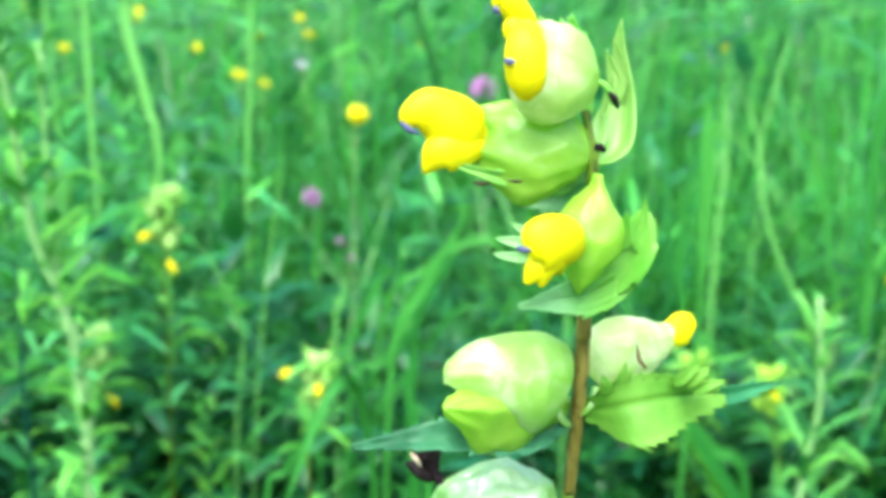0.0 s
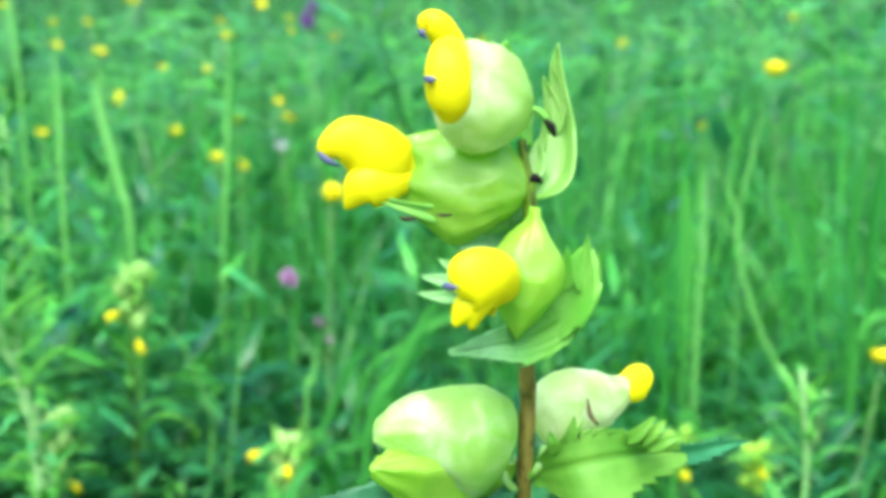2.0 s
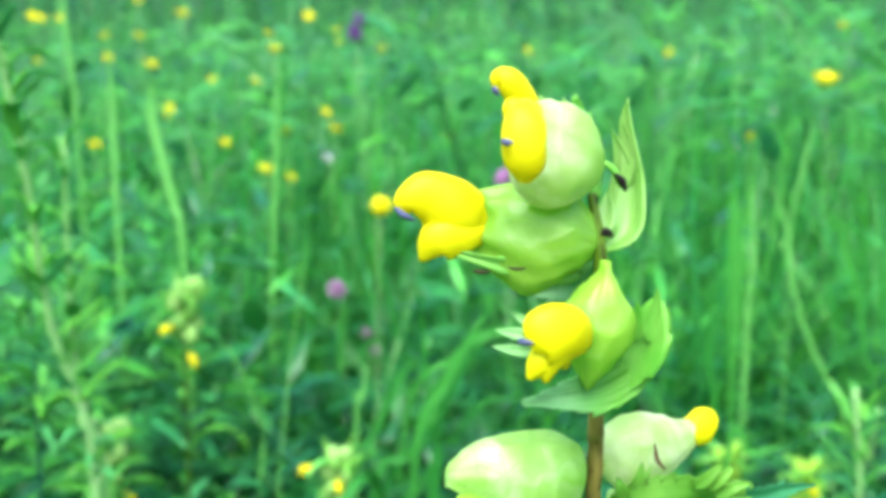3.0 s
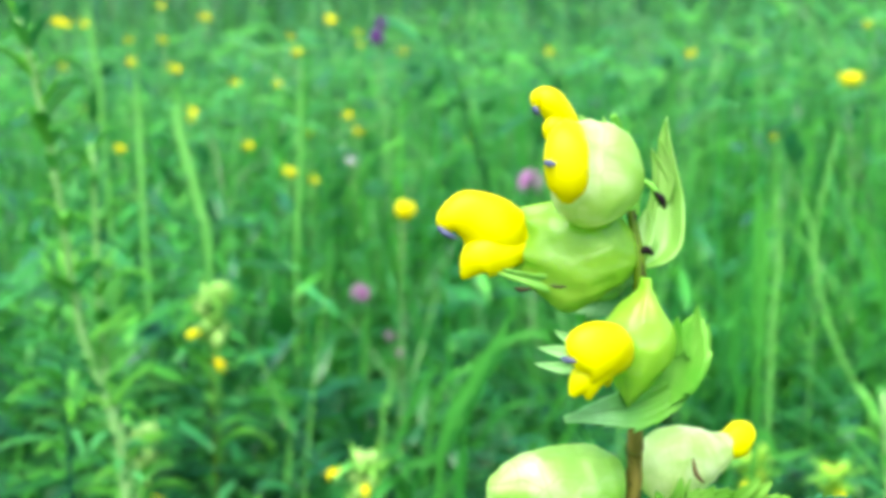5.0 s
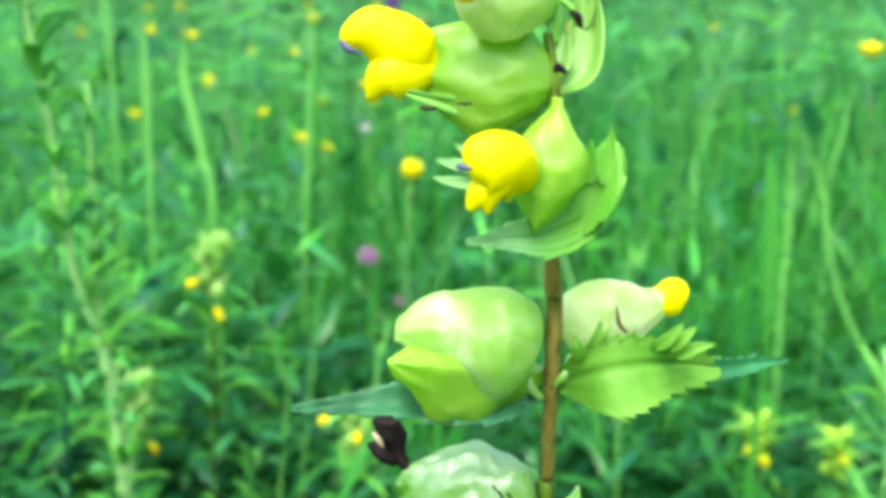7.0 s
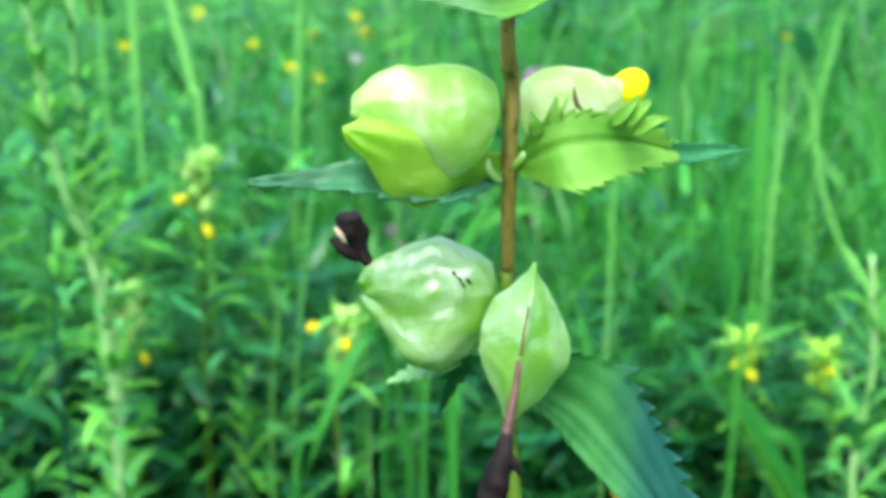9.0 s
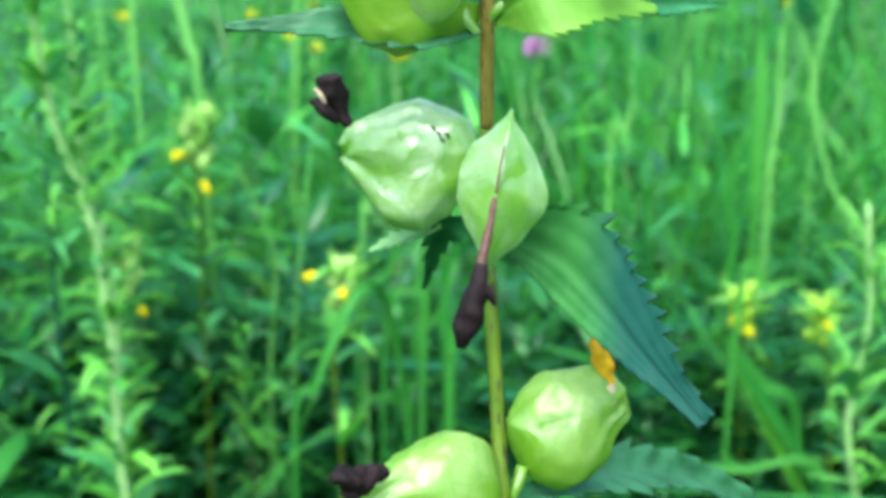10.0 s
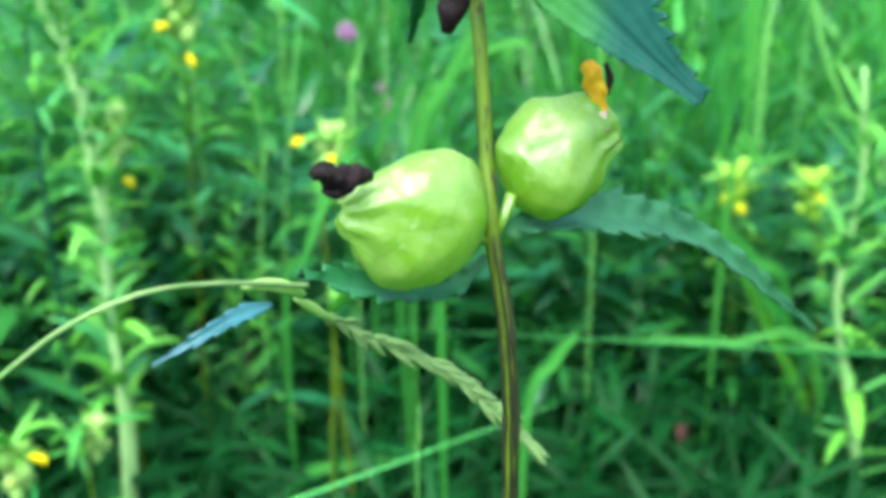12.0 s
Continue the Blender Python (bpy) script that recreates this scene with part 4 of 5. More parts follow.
part("withered_corolla", made(tube, [(0.0091, 0.1345, 0.4776), (0.0069, 0.132, 0.4776), (0.0053, 0.13, 0.4781), (0.0043, 0.129, 0.479), (0.0031, 0.1285, 0.4783)], (0.9, 1.5, 1.6, 1.2, 0.4), n=26, seg=16, rough=0.8, grain=600), M_DEAD, c8, "shrivelled blackish brown petal tube")
part("torn_petal", made(tube, [(0.0064, 0.131, 0.4766), (0.0052, 0.13, 0.4761), (0.0041, 0.1295, 0.4767)], (0.7, 0.6, 0.2), n=10, seg=8, rough=0.8, grain=600), M_DEAD, c8, "torn blackish petal edge")
c9 = calyx((0.0246, 0.1540, 0.4738), (0.0423, 0.1590, 0.4774), [(0, 0), (0.03, 34), (0.11, 58), (0.21, 78), (0.42, 92), (0.74, 82), (0.92, 62), (1, 20)], [(0, 0), (0.02, 42), (0.06, 82), (0.2, 112), (0.35, 125), (0.54, 123), (0.68, 102), (0.76, 82), (0.84, 54), (0.95, 34), (1, 16)], 72, 225, M_CALYX_OLD, seed=10.0, crease=2.2, crumple=1.5, ribs=0.5, label="plump yellow-green calyx")
d9 = part("withered_corolla", made(tube, [(0.0397, 0.1575, 0.4803), (0.0391, 0.1575, 0.4828), (0.0385, 0.1575, 0.4848), (0.0378, 0.1575, 0.4867), (0.0375, 0.1575, 0.488)], (0.6, 1.1, 1.6, 1.7, 0.9), n=26, seg=14, rough=0.55, grain=700, flat=0.5), M_ORANGE, c9, "orange fading petal tube")
part("petal_tube", made(tube, [(0.04, 0.1565, 0.4782), (0.0396, 0.1572, 0.4808)], (0.9, 0.75), n=6, seg=8, rough=0.3), M_CREAM, d9)
part("dark_edge", made(tube, [(0.0399, 0.1575, 0.4877), (0.0406, 0.1575, 0.4856), (0.0404, 0.1575, 0.4832)], (0.4, 0.6, 0.3), n=10, seg=8, rough=0.5), M_DEAD, d9)
bract([(0.0265, 0.1520, 0.4652), (0.0419, 0.1670, 0.4622), (0.0603, 0.1820, 0.4532), (0.0841, 0.1950, 0.4318)], 4.4, M_LEAF_ARCH, "arching dark green saw-toothed leaf", k=1.1, teeth=13, uneven=0.3, depth=0.3, lean=0.5, pleat=0.9, face=(0.1, -0.8, 0.8), fold=0.4, peak=0.35)
bract([(0.0233, 0.156, 0.4592), (0.0183, 0.152, 0.4557), (0.0107, 0.146, 0.4577), (0.0045, 0.14, 0.4609), (-0.0003, 0.135, 0.4637)], 3.2, M_LEAF_MID, "dark green toothed leaf under a calyx", teeth=8, uneven=0.4, depth=0.4, face=(0, -0.7, 0.75), fold=0.3, peak=0.7, end=0.5)
bract([(-0.0037, 0.132, 0.4608), (-0.0072, 0.129, 0.4603), (-0.0114, 0.125, 0.4588), (-0.0165, 0.122, 0.4565)], 1.35, M_LEAF_SKY, "drooping leaf point tinted blue for reflected sky", teeth=7, uneven=0.4, depth=0.3, face=(0, -0.9, 0.6), fold=0.4, peak=0.3, end=0.1)
part("pedicel", made(tube, [(0.0240, 0.1490, 0.4642), (0.0222, 0.1480, 0.4649), (0.0203, 0.1470, 0.4668)], (0.7, 0.8, 1.0), n=8, seg=8), M_CALYX_OLD, plant)
part("pedicel", made(tube, [(0.0247, 0.1500, 0.4647), (0.0259, 0.1500, 0.4672), (0.0269, 0.1520, 0.4699)], (0.7, 0.8, 1.0), n=8, seg=8), M_CALYX_OLD, plant)


# ---- drooping grass ear beside the rattle ----
ear = thing("grass_ear", (-0.075, 0.108, 0.0), "arching grass stalk with a pale drooping seed head", "grass")
stalk_path = [(-0.075, 0.108, -0.01), (-0.075, 0.108, 0.15), (-0.072, 0.108, 0.30), (-0.064, 0.108, 0.39), (-0.052, 0.108, 0.434), (-0.042, 0.108, 0.450), (-0.0322, 0.108, 0.4583), (-0.0279, 0.108, 0.4615), (-0.0209, 0.108, 0.4668), (-0.0148, 0.109, 0.4698), (-0.0103, 0.112, 0.4704), (-0.0058, 0.12, 0.4681), (-0.0023, 0.127, 0.4654), (0.0008, 0.134, 0.4626)]
part("stalk", made(tube, stalk_path, (0.6, 0.6, 0.6, 0.45, 0.3, 0.28, 0.32, 0.4), n=90, seg=8), M_EAR, ear)
part("sheath", made(tube, [(-0.001, 0.134, 0.4608), (0.0002, 0.138, 0.4581), (0.0023, 0.143, 0.4541)], (0.3, 0.7, 0.3), n=10, seg=8), M_BUD, ear, "pale swollen leaf sheath")
part("sheath", made(tube, [(-0.0046, 0.1225, 0.4668), (-0.0032, 0.127, 0.4654), (-0.0015, 0.131, 0.4636), (-0.0004, 0.136, 0.4607)], (0.4, 0.75, 0.85, 0.5), n=14, seg=8), M_BUD, ear, "pale swollen leaf sheath")
ear_path = [(0.0002, 0.141, 0.4559), (0.0032, 0.146, 0.452), (0.0098, 0.151, 0.4463), (0.0171, 0.1545, 0.4407), (0.0233, 0.157, 0.4342), (0.0313, 0.159, 0.425)]
part("ear_axis", made(tube, ear_path, (0.35, 0.35, 0.3, 0.3, 0.25, 0.2), n=40, seg=6), M_EAR, ear)
grain = finish(made(tube, [(0, 0, 0), (0.0015, 0, 0.0003), (0.0034, 0, 0.0002), (0.0058, 0, 0)], (0.22, 0.62, 0.55, 0.08), n=8, seg=6), "spikelet", M_EAR)
rr = random.Random(4)
axis = spline(ear_path, 110)
for i in range(6, 109):
    d = (axis[min(i + 1, 109)] - axis[i - 1]).normalized()
    d = (d + Vector((rr.uniform(-0.3, 0.3), rr.uniform(-0.3, 0.3), rr.uniform(-0.36, 0.36)))).normalized()
    g = new("spikelet", grain)
    g.parent = ear
    size = rr.uniform(0.55, 1.0) * min(1.15, 0.5 + i / 90)
    g.matrix_local = Matrix.Translation(axis[i] + Vector((0, 0, rr.uniform(-0.0006, 0.0006))) - ear.location) @ d.to_track_quat("X", "Z").to_matrix().to_4x4() @ Matrix.Diagonal((size, size, size, 1))


# ---- meadow plants round about ----
def soil_at(x, y):
    return float(ground_z(x, y))


def lance(bm, base, way, length, width, droop, face=(0, 0, 1), n=8):
    b, w_ = V(base), V(way).normalized()
    leaf(bm, [b, b + w_ * length * 0.35 + Vector((0, 0, droop * 0.15 * length)), b + w_ * length * 0.72 - Vector((0, 0, droop * 0.1 * length)), b + w_ * length - Vector((0, 0, droop * length * 0.5))], width, teeth=1, depth=0, n=n, fold=0.35, face=face, thick=0.4, peak=0.35)


def leafy_stem(name, points, label, category, seed, leaves=26, size=(0.025, 0.05), width=3.2, radius=1.3, start=0.15, group="", mat=M_HERB_LIGHT, rise=0.15, stem_mat=M_HERB_STEM):
    """An upright herb: a curved stem from the soil with opposite pairs of narrow leaves, each a part."""
    r = random.Random(seed)
    top = V(points[0])
    foot = V(points[-1])
    z0 = soil_at(foot.x, foot.y)
    pts = [V(p) for p in points]
    if foot.z > z0 + 0.02:
        pts.append(Vector((foot.x + r.uniform(-0.02, 0.02), foot.y + r.uniform(0, 0.02), z0 - 0.01)))
    ob = thing(name, (pts[-1].x, pts[-1].y, z0), label, category, group)
    part("stem", made(tube, list(reversed(pts)), (radius * 1.1, radius, radius * 0.8, radius * 0.6), n=30, seg=8), stem_mat, ob)
    line = spline(list(reversed(pts)), 60)
    turn = r.uniform(0, 6)
    for i in range(leaves // 2):
        u = start + (1 - start) * (i + 0.5) / (leaves // 2)
        p = line[min(59, int(u * 59))]
        turn += 1.57 + r.uniform(-0.3, 0.3)
        for s in (0, math.pi):
            if r.random() < 0.12:
                continue
            a = turn + s + r.uniform(-0.6, 0.6)
            ln = r.uniform(0.55 * size[0], size[1]) * (1.1 - 0.45 * u)
            way = Vector((math.cos(a), math.sin(a), rise + 0.7 * u * r.uniform(0.0, 1.4) + r.uniform(-0.3, 0.6)))
            part("leaf", made(lance, p, way, ln, width * ln / size[1] * r.uniform(0.7, 1.1), r.uniform(-0.1, 0.9)), mat, ob)
    return ob, line


def small_rattle(points, seed, flowers, label, size=1.0, leaves=14, calyx_mat=M_BUD, spread=1.0):
    """A yellow rattle further off: leafy stem, a head of pale calyces and a few yellow hoods."""
    r = random.Random(seed)
    ob, line = leafy_stem("yellow_rattle", points, label, "wildflower", seed, leaves=leaves, size=(0.03, 0.055), width=6.0, start=0.25, radius=0.9, stem_mat=M_STEM_GREEN, group="yellow rattles in the meadow")
    top = V(points[0])
    for i in range(11):
        a = i * 2.4 + r.uniform(-0.3, 0.3)
        b = top + Vector((0, 0, -0.0032 * i * size - 0.001))
        way = Vector((math.cos(a), math.sin(a), 0.5)).normalized()
        ln = 0.014 * size * r.uniform(0.85, 1.1)
        bm = made(sac, b, b + way * ln, [(0, 0), (0.05, 0.2), (0.4, 0.42), (0.8, 0.3), (1, 0.12)], [(0, 0), (0.05, 0.2), (0.4, 0.45), (0.8, 0.3), (1, 0.1)], 0.28, side=(-way.y, way.x, 0.0), n=10, seg=10, lip=0)
        part("calyx", bm, calyx_mat, ob, "pale green calyx")
    for i in range(8):
        a = i * 2.4 + r.uniform(-0.3, 0.3)
        b = top + Vector((0, 0, -0.004 * i * size))
        o = Vector((math.cos(a), math.sin(a), 0))
        part("bract", made(leaf, [b, b + o * 0.008 * size + Vector((0, 0, 0.003)), b + o * (0.011 + 0.001 * i) * size * spread + Vector((0, 0, 0.014 * size))], 3.0 * size, teeth=4, depth=0.4, face=(o.x, o.y, 0.4)), M_BRACT, ob)
    for i in range(6):
        a = i * 1.05 + r.uniform(-0.2, 0.2)
        part("bract", made(leaf, [top + Vector((0, 0, -0.006)), top + Vector((math.cos(a) * 0.010, math.sin(a) * 0.010, -0.004)) * size, top + Vector((math.cos(a) * 0.018 * spread, math.sin(a) * 0.018 * spread, 0.002 - 0.01 * (i % 2))) * size], 3.0 * size, teeth=4, depth=0.35), M_BRACT, ob)
    for f in flowers:
        f = V(f)
        d = (f - top)
        d.z *= 0.12
        d.normalize()
        part("corolla", made(tube, [f - d * 0.006, f - d * 0.001, f + d * 0.002, f + d * 0.003 + Vector((0, 0, -0.003))], (1.4, 2.7, 2.6, 1.1), n=12, seg=10, k=size), M_YELLOW, ob, "small yellow hood")
    return ob


petal_bm = bmesh.new()
rings = []
for i in range(6):
    u = i / 5
    wd = 0.0062 * math.sin(math.pi * (0.12 + 0.72 * u)) * (1.1 if u > 0.5 else 1)
    y, z = 0.001 + 0.0088 * u ** 0.9, 0.0088 * u ** 1.7
    row = [Vector((wd * c, y, z + abs(c) * 0.0012 * u)) for c in (-1, -0.5, 0, 0.5, 1)]
    rings.append(row + [q + Vector((0, 0, -0.0003)) for q in reversed(row)])
skin(petal_bm, rings)
PETAL = finish(petal_bm, "petal", M_YELLOW)
PETAL_WHITE = PETAL.copy()
PETAL_WHITE.materials.clear()
PETAL_WHITE.materials.append(M_WHITE)


def buttercup(top, seed, label="glossy yellow buttercup on a thin green stalk", size=1.0, name="buttercup", petal=PETAL, group="buttercups in the meadow", petals=5, closed=0.0):
    r = random.Random(seed)
    t = V(top) - Vector((0, 0, 0.009 * size))
    fx, fy = t.x + r.uniform(-0.05, 0.05), t.y + r.uniform(-0.03, 0.05)
    z0 = soil_at(fx, fy)
    ob = thing(name, (fx, fy, z0), label, "wildflower", group)
    part("stalk", made(tube, [(fx, fy, z0 - 0.01), ((fx * 0.6 + t.x * 0.4), (fy + t.y) / 2, (z0 * 0.6 + t.z * 0.4)), (t.x, t.y, t.z)], (0.8, 0.6, 0.45), n=14, seg=6), M_HERB_STEM, ob)
    lean = Euler((r.uniform(-0.1, 0.75), r.uniform(-0.4, 0.4), r.uniform(0, 1.2))).to_matrix().to_4x4()
    for i in range(petals):
        p = new("petal", petal)
        p.parent = ob
        p.matrix_local = Matrix.Translation(t - ob.location) @ lean @ Matrix.Rotation(i * 2 * math.pi / petals, 4, "Z") @ Matrix.Rotation(closed, 4, "X") @ Matrix.Scale(size, 4)
    bm = bmesh.new()
    bmesh.ops.create_icosphere(bm, subdivisions=2, radius=0.0026 * size)
    bmesh.ops.translate(bm, verts=bm.verts, vec=t + (lean @ Vector((0, 0, 0.002 * size))))
    part("flower_centre", bm, M_YELLOW, ob)
    return ob


def clover(top, seed, size=1.0, mat=M_PINK, label="round pink clover head above the grass", name="clover", tall=1.0, category="wildflower", group="clover heads"):
    """A head of many small florets on a stalk with three leaflets below it."""
    r = random.Random(seed)
    t = V(top)
    fx, fy = t.x + r.uniform(-0.03, 0.03), t.y + r.uniform(0, 0.04)
    z0 = soil_at(fx, fy)
    ob = thing(name, (fx, fy, z0), label, category, group)
    part("stalk", made(tube, [(fx, fy, z0 - 0.01), ((fx + t.x) / 2 + 0.01, (fy + t.y) / 2, (z0 + t.z) / 2), t], (1.0, 0.9, 0.8), n=12, seg=6), M_HERB_STEM, ob)
    bm = bmesh.new()
    for i in range(70):
        z = 1 - 1.75 * (i + 0.5) / 70
        a = i * 2.39996
        d = Vector((math.cos(a) * math.sqrt(1 - z * z), math.sin(a) * math.sqrt(1 - z * z), z * tall))
        l = 0.0115 * size * r.uniform(0.85, 1.1)
        tube(bm, [t + d * l * 0.3, t + d * l * 0.75, t + d * l + Vector((0, 0, 0.001))], (0.5 * size, 1.2 * size, 0.4 * size), n=5, seg=5)
    part("flower_head", bm, mat, ob)
    for i in range(3):
        a = i * 2.1 + r.uniform(0, 1)
        part("leaflet", made(lance, t + Vector((0, 0, -0.012 * size)), (math.cos(a), math.sin(a), 0.1), 0.022 * size, 5.5 * size, 0.5), M_HERB, ob)
    return ob


def seed_spike(top, seed, length=0.03):
    t = V(top)
    z0 = soil_at(t.x, t.y)
    ob = thing("plantain", (t.x, t.y, z0), "brown ribwort plantain head on a bare stalk", "wildflower", "plantain heads")
    part("stalk", made(tube, [(t.x, t.y, z0 - 0.01), (t.x + 0.004, t.y, (z0 + t.z) / 2), t - Vector((0, 0, length))], (0.9, 0.8, 0.7), n=12, seg=6), M_HERB_STEM, ob)
    part("seed_head", made(tube, [t - Vector((0, 0, length)), t - Vector((0, 0, length * 0.6)), t - Vector((0, 0, length * 0.25)), t], (1.2, 4.2, 3.6, 0.8), n=20, seg=12, rough=0.5, grain=600), M_PLANTAIN, ob)
    return ob


def long_blade(points, width, label="long arching bright green grass blade", mat=M_BLADE, group="tall single grass blades", rooted=True, face=(0, -1, 0.35)):
    pts = [V(p) for p in points]
    foot = pts[0]
    z0 = soil_at(foot.x, foot.y)
    if rooted and foot.z > z0 + 0.02:
        pts.insert(0, Vector((foot.x + (foot.x - pts[1].x) * 0.25, foot.y + 0.01, z0 - 0.01)))
    bm = made(leaf, pts, width, teeth=1, depth=0, n=26, fold=0.3, face=face, thick=0.3, peak=0.7)
    me = finish(bm, "tall_grass", mat)
    ob = new("tall_grass", me)
    me.transform(Matrix.Translation(-pts[0]))
    ob.location = pts[0]
    return tagged(ob, label, "grass", group)


# rattles
small_rattle([(-0.198, 0.715, 0.459), (-0.200, 0.715, 0.405), (-0.202, 0.715, 0.311)], 21, [(-0.208, 0.700, 0.433), (-0.193, 0.710, 0.409)], "yellow rattle with a crowded pale head among grass", 1.1, leaves=26)
small_rattle([(-0.076, 0.580, 0.388), (-0.078, 0.580, 0.345), (-0.082, 0.580, 0.305)], 22, [(-0.092, 0.570, 0.384), (-0.074, 0.570, 0.374)], "young yellow rattle low in the grass", 0.85, leaves=16)
small_rattle([(0.197, 0.800, 0.311), (0.203, 0.800, 0.237), (0.202, 0.800, 0.199)], 23, [(0.189, 0.785, 0.293), (0.201, 0.785, 0.284)], "yellow rattle with spreading narrow leaves", 1.0, leaves=36, calyx_mat=M_BUD_GREEN, spread=1.5)
small_rattle([(0.240, 0.740, 0.321), (0.247, 0.740, 0.272), (0.253, 0.740, 0.228)], 24, [(0.243, 0.730, 0.307)], "small yellow rattle opening its first flower", 0.9, calyx_mat=M_BUD_GREEN, spread=1.5, leaves=26)
small_rattle([(-0.199, 0.500, 0.245), (-0.205, 0.500, 0.205)], 25, [], "yellow rattle in pale bud", 0.65, leaves=20)
small_rattle([(-0.224, 0.460, 0.250), (-0.226, 0.460, 0.224)], 26, [(-0.208, 0.455, 0.248), (-0.225, 0.455, 0.235)], "yellow rattle with open yellow flowers", 0.8, leaves=20)
small_rattle([(-0.220, 0.620, 0.389), (-0.225, 0.620, 0.346), (-0.229, 0.620, 0.304)], 27, [(-0.207, 0.610, 0.350)], "branched yellow rattle with small yellow buds", 0.9, leaves=40)

# tall leafy herbs
leafy_stem("leafy_herb", [(-0.220, 0.500, 0.636), (-0.217, 0.510, 0.588), (-0.216, 0.520, 0.546), (-0.218, 0.540, 0.473), (-0.207, 0.550, 0.415), (-0.204, 0.553, 0.35), (-0.206, 0.555, 0.28), (-0.206, 0.555, 0.20)], "tall pale-stemmed herb with narrow leaves", "wild herb", 31, start=0.15, leaves=124, radius=2.7, size=(0.026, 0.046), width=6.0, rise=0.45, group="leafy herbs")
leafy_stem("leafy_herb", [(-0.221, 0.580, 0.570), (-0.223, 0.580, 0.502), (-0.223, 0.580, 0.441), (-0.211, 0.580, 0.392), (-0.212, 0.580, 0.326), (-0.215, 0.580, 0.26), (-0.212, 0.580, 0.19)], "tall upright herb with paired narrow leaves", "wild herb", 32, start=0.15, leaves=104, radius=2.5, size=(0.026, 0.046), width=6.0, rise=0.45, group="leafy herbs")
leafy_stem("leafy_herb", [(0.227, 0.620, 0.416), (0.233, 0.620, 0.346), (0.226, 0.620, 0.278), (0.240, 0.620, 0.209), (0.251, 0.620, 0.140)], "pale-stemmed leafy herb standing in grass", "wild herb", 33, leaves=60, radius=2.6, size=(0.04, 0.07), width=5.0, group="leafy herbs")
leafy_stem("leafy_herb", [(0.332, 0.850, 0.332), (0.321, 0.850, 0.250), (0.315, 0.850, 0.176)], "low bushy herb with narrow leaves", "wild herb", 34, leaves=44, radius=1.8, size=(0.04, 0.07), width=6.0, group="leafy herbs")
leafy_stem("leafy_herb", [(-0.250, 0.660, 0.528), (-0.253, 0.660, 0.455), (-0.257, 0.660, 0.363)], "slender herb with dark narrow leaves", "wild herb", 35, leaves=60, radius=1.4, size=(0.03, 0.055), width=4.0, group="leafy herbs", stem_mat=M_LEAF_BACKLIT)
leafy_stem("leafy_herb", [(-0.266, 0.620, 0.503), (-0.264, 0.620, 0.422), (-0.266, 0.620, 0.327)], "slender herb with dark narrow leaves", "wild herb", 36, leaves=60, radius=1.4, size=(0.03, 0.06), width=4.0, group="leafy herbs", stem_mat=M_LEAF_BACKLIT)
leafy_stem("leafy_herb", [(0.315, 1.150, 0.301), (0.342, 1.150, 0.248), (0.351, 1.150, 0.182)], "broad-leaved green herb deep in the grass", "wild herb", 37, leaves=18, radius=1.6, size=(0.05, 0.075), width=11.0, start=0.4, group="leafy herbs", stem_mat=M_LEAF_BACKLIT)
leafy_stem("leafy_herb", [(-0.185, 0.750, 0.295), (-0.185, 0.750, 0.221), (-0.187, 0.750, 0.144)], "leafy dark green herb in the undergrowth", "wild herb", 38, leaves=44, radius=1.4, size=(0.04, 0.06), width=5.0, group="leafy herbs", stem_mat=M_LEAF_BACKLIT)
leafy_stem("leafy_herb", [(-0.200, 0.900, 0.312), (-0.198, 0.900, 0.236), (-0.199, 0.900, 0.152)], "leafy dark green herb in the undergrowth", "wild herb", 39, leaves=44, radius=1.4, size=(0.04, 0.07), width=6.0, group="leafy herbs", stem_mat=M_LEAF_BACKLIT)

leafy_stem("leafy_herb", [(0.227, 1.100, 0.217), (0.243, 1.100, 0.068), (0.251, 1.100, -0.103)], "fresh green herb with long narrow leaves", "wild herb", 40, leaves=40, radius=1.5, size=(0.05, 0.085), width=5.0, group="leafy herbs", stem_mat=M_LEAF_BACKLIT)
leafy_stem("leafy_herb", [(0.318, 1.150, 0.230), (0.340, 1.150, 0.049), (0.345, 1.150, -0.129)], "fresh green herb with long narrow leaves", "wild herb", 44, leaves=40, radius=1.5, size=(0.05, 0.085), width=5.0, group="leafy herbs", stem_mat=M_LEAF_BACKLIT)
leafy_stem("leafy_herb", [(0.354, 0.920, 0.219), (0.365, 0.920, 0.097), (0.386, 0.920, -0.035)], "bushy fresh green herb with narrow leaves", "wild herb", 45, leaves=54, radius=1.6, size=(0.04, 0.07), width=5.5, group="leafy herbs")

# buttercups, nearer ones first
buttercup((-0.084, 0.930, 0.493), 41, "round yellow buttercup, half closed, on a thin stalk", 1.25, closed=0.55)
buttercup((0.422, 1.300, 0.604), 42, "open yellow buttercup on a tall green stalk", 1.35)
buttercup((0.355, 0.800, 0.378), 43, "open yellow buttercup low in the grass", 0.9)
slope_cups = ((-0.747, 1.900, 0.723), (-0.573, 1.800, 0.688), (-0.525, 1.700, 0.637), (-0.371, 1.900, 0.694), (-0.303, 1.600, 0.657), (-0.262, 2.000, 0.703), (-0.277, 2.100, 0.684), (-0.160, 1.800, 0.661), (-0.378, 1.800, 0.611), (-0.700, 2.000, 0.657), (-0.501, 1.700, 0.555), (-0.606, 2.200, 0.750), (-0.315, 2.000, 0.730), (-0.862, 2.100, 0.737), (-0.386, 1.600, 0.516), (-0.258, 1.800, 0.555), (0.392, 2.200, 0.655), (0.741, 2.200, 0.714), (0.380, 1.500, 0.526))
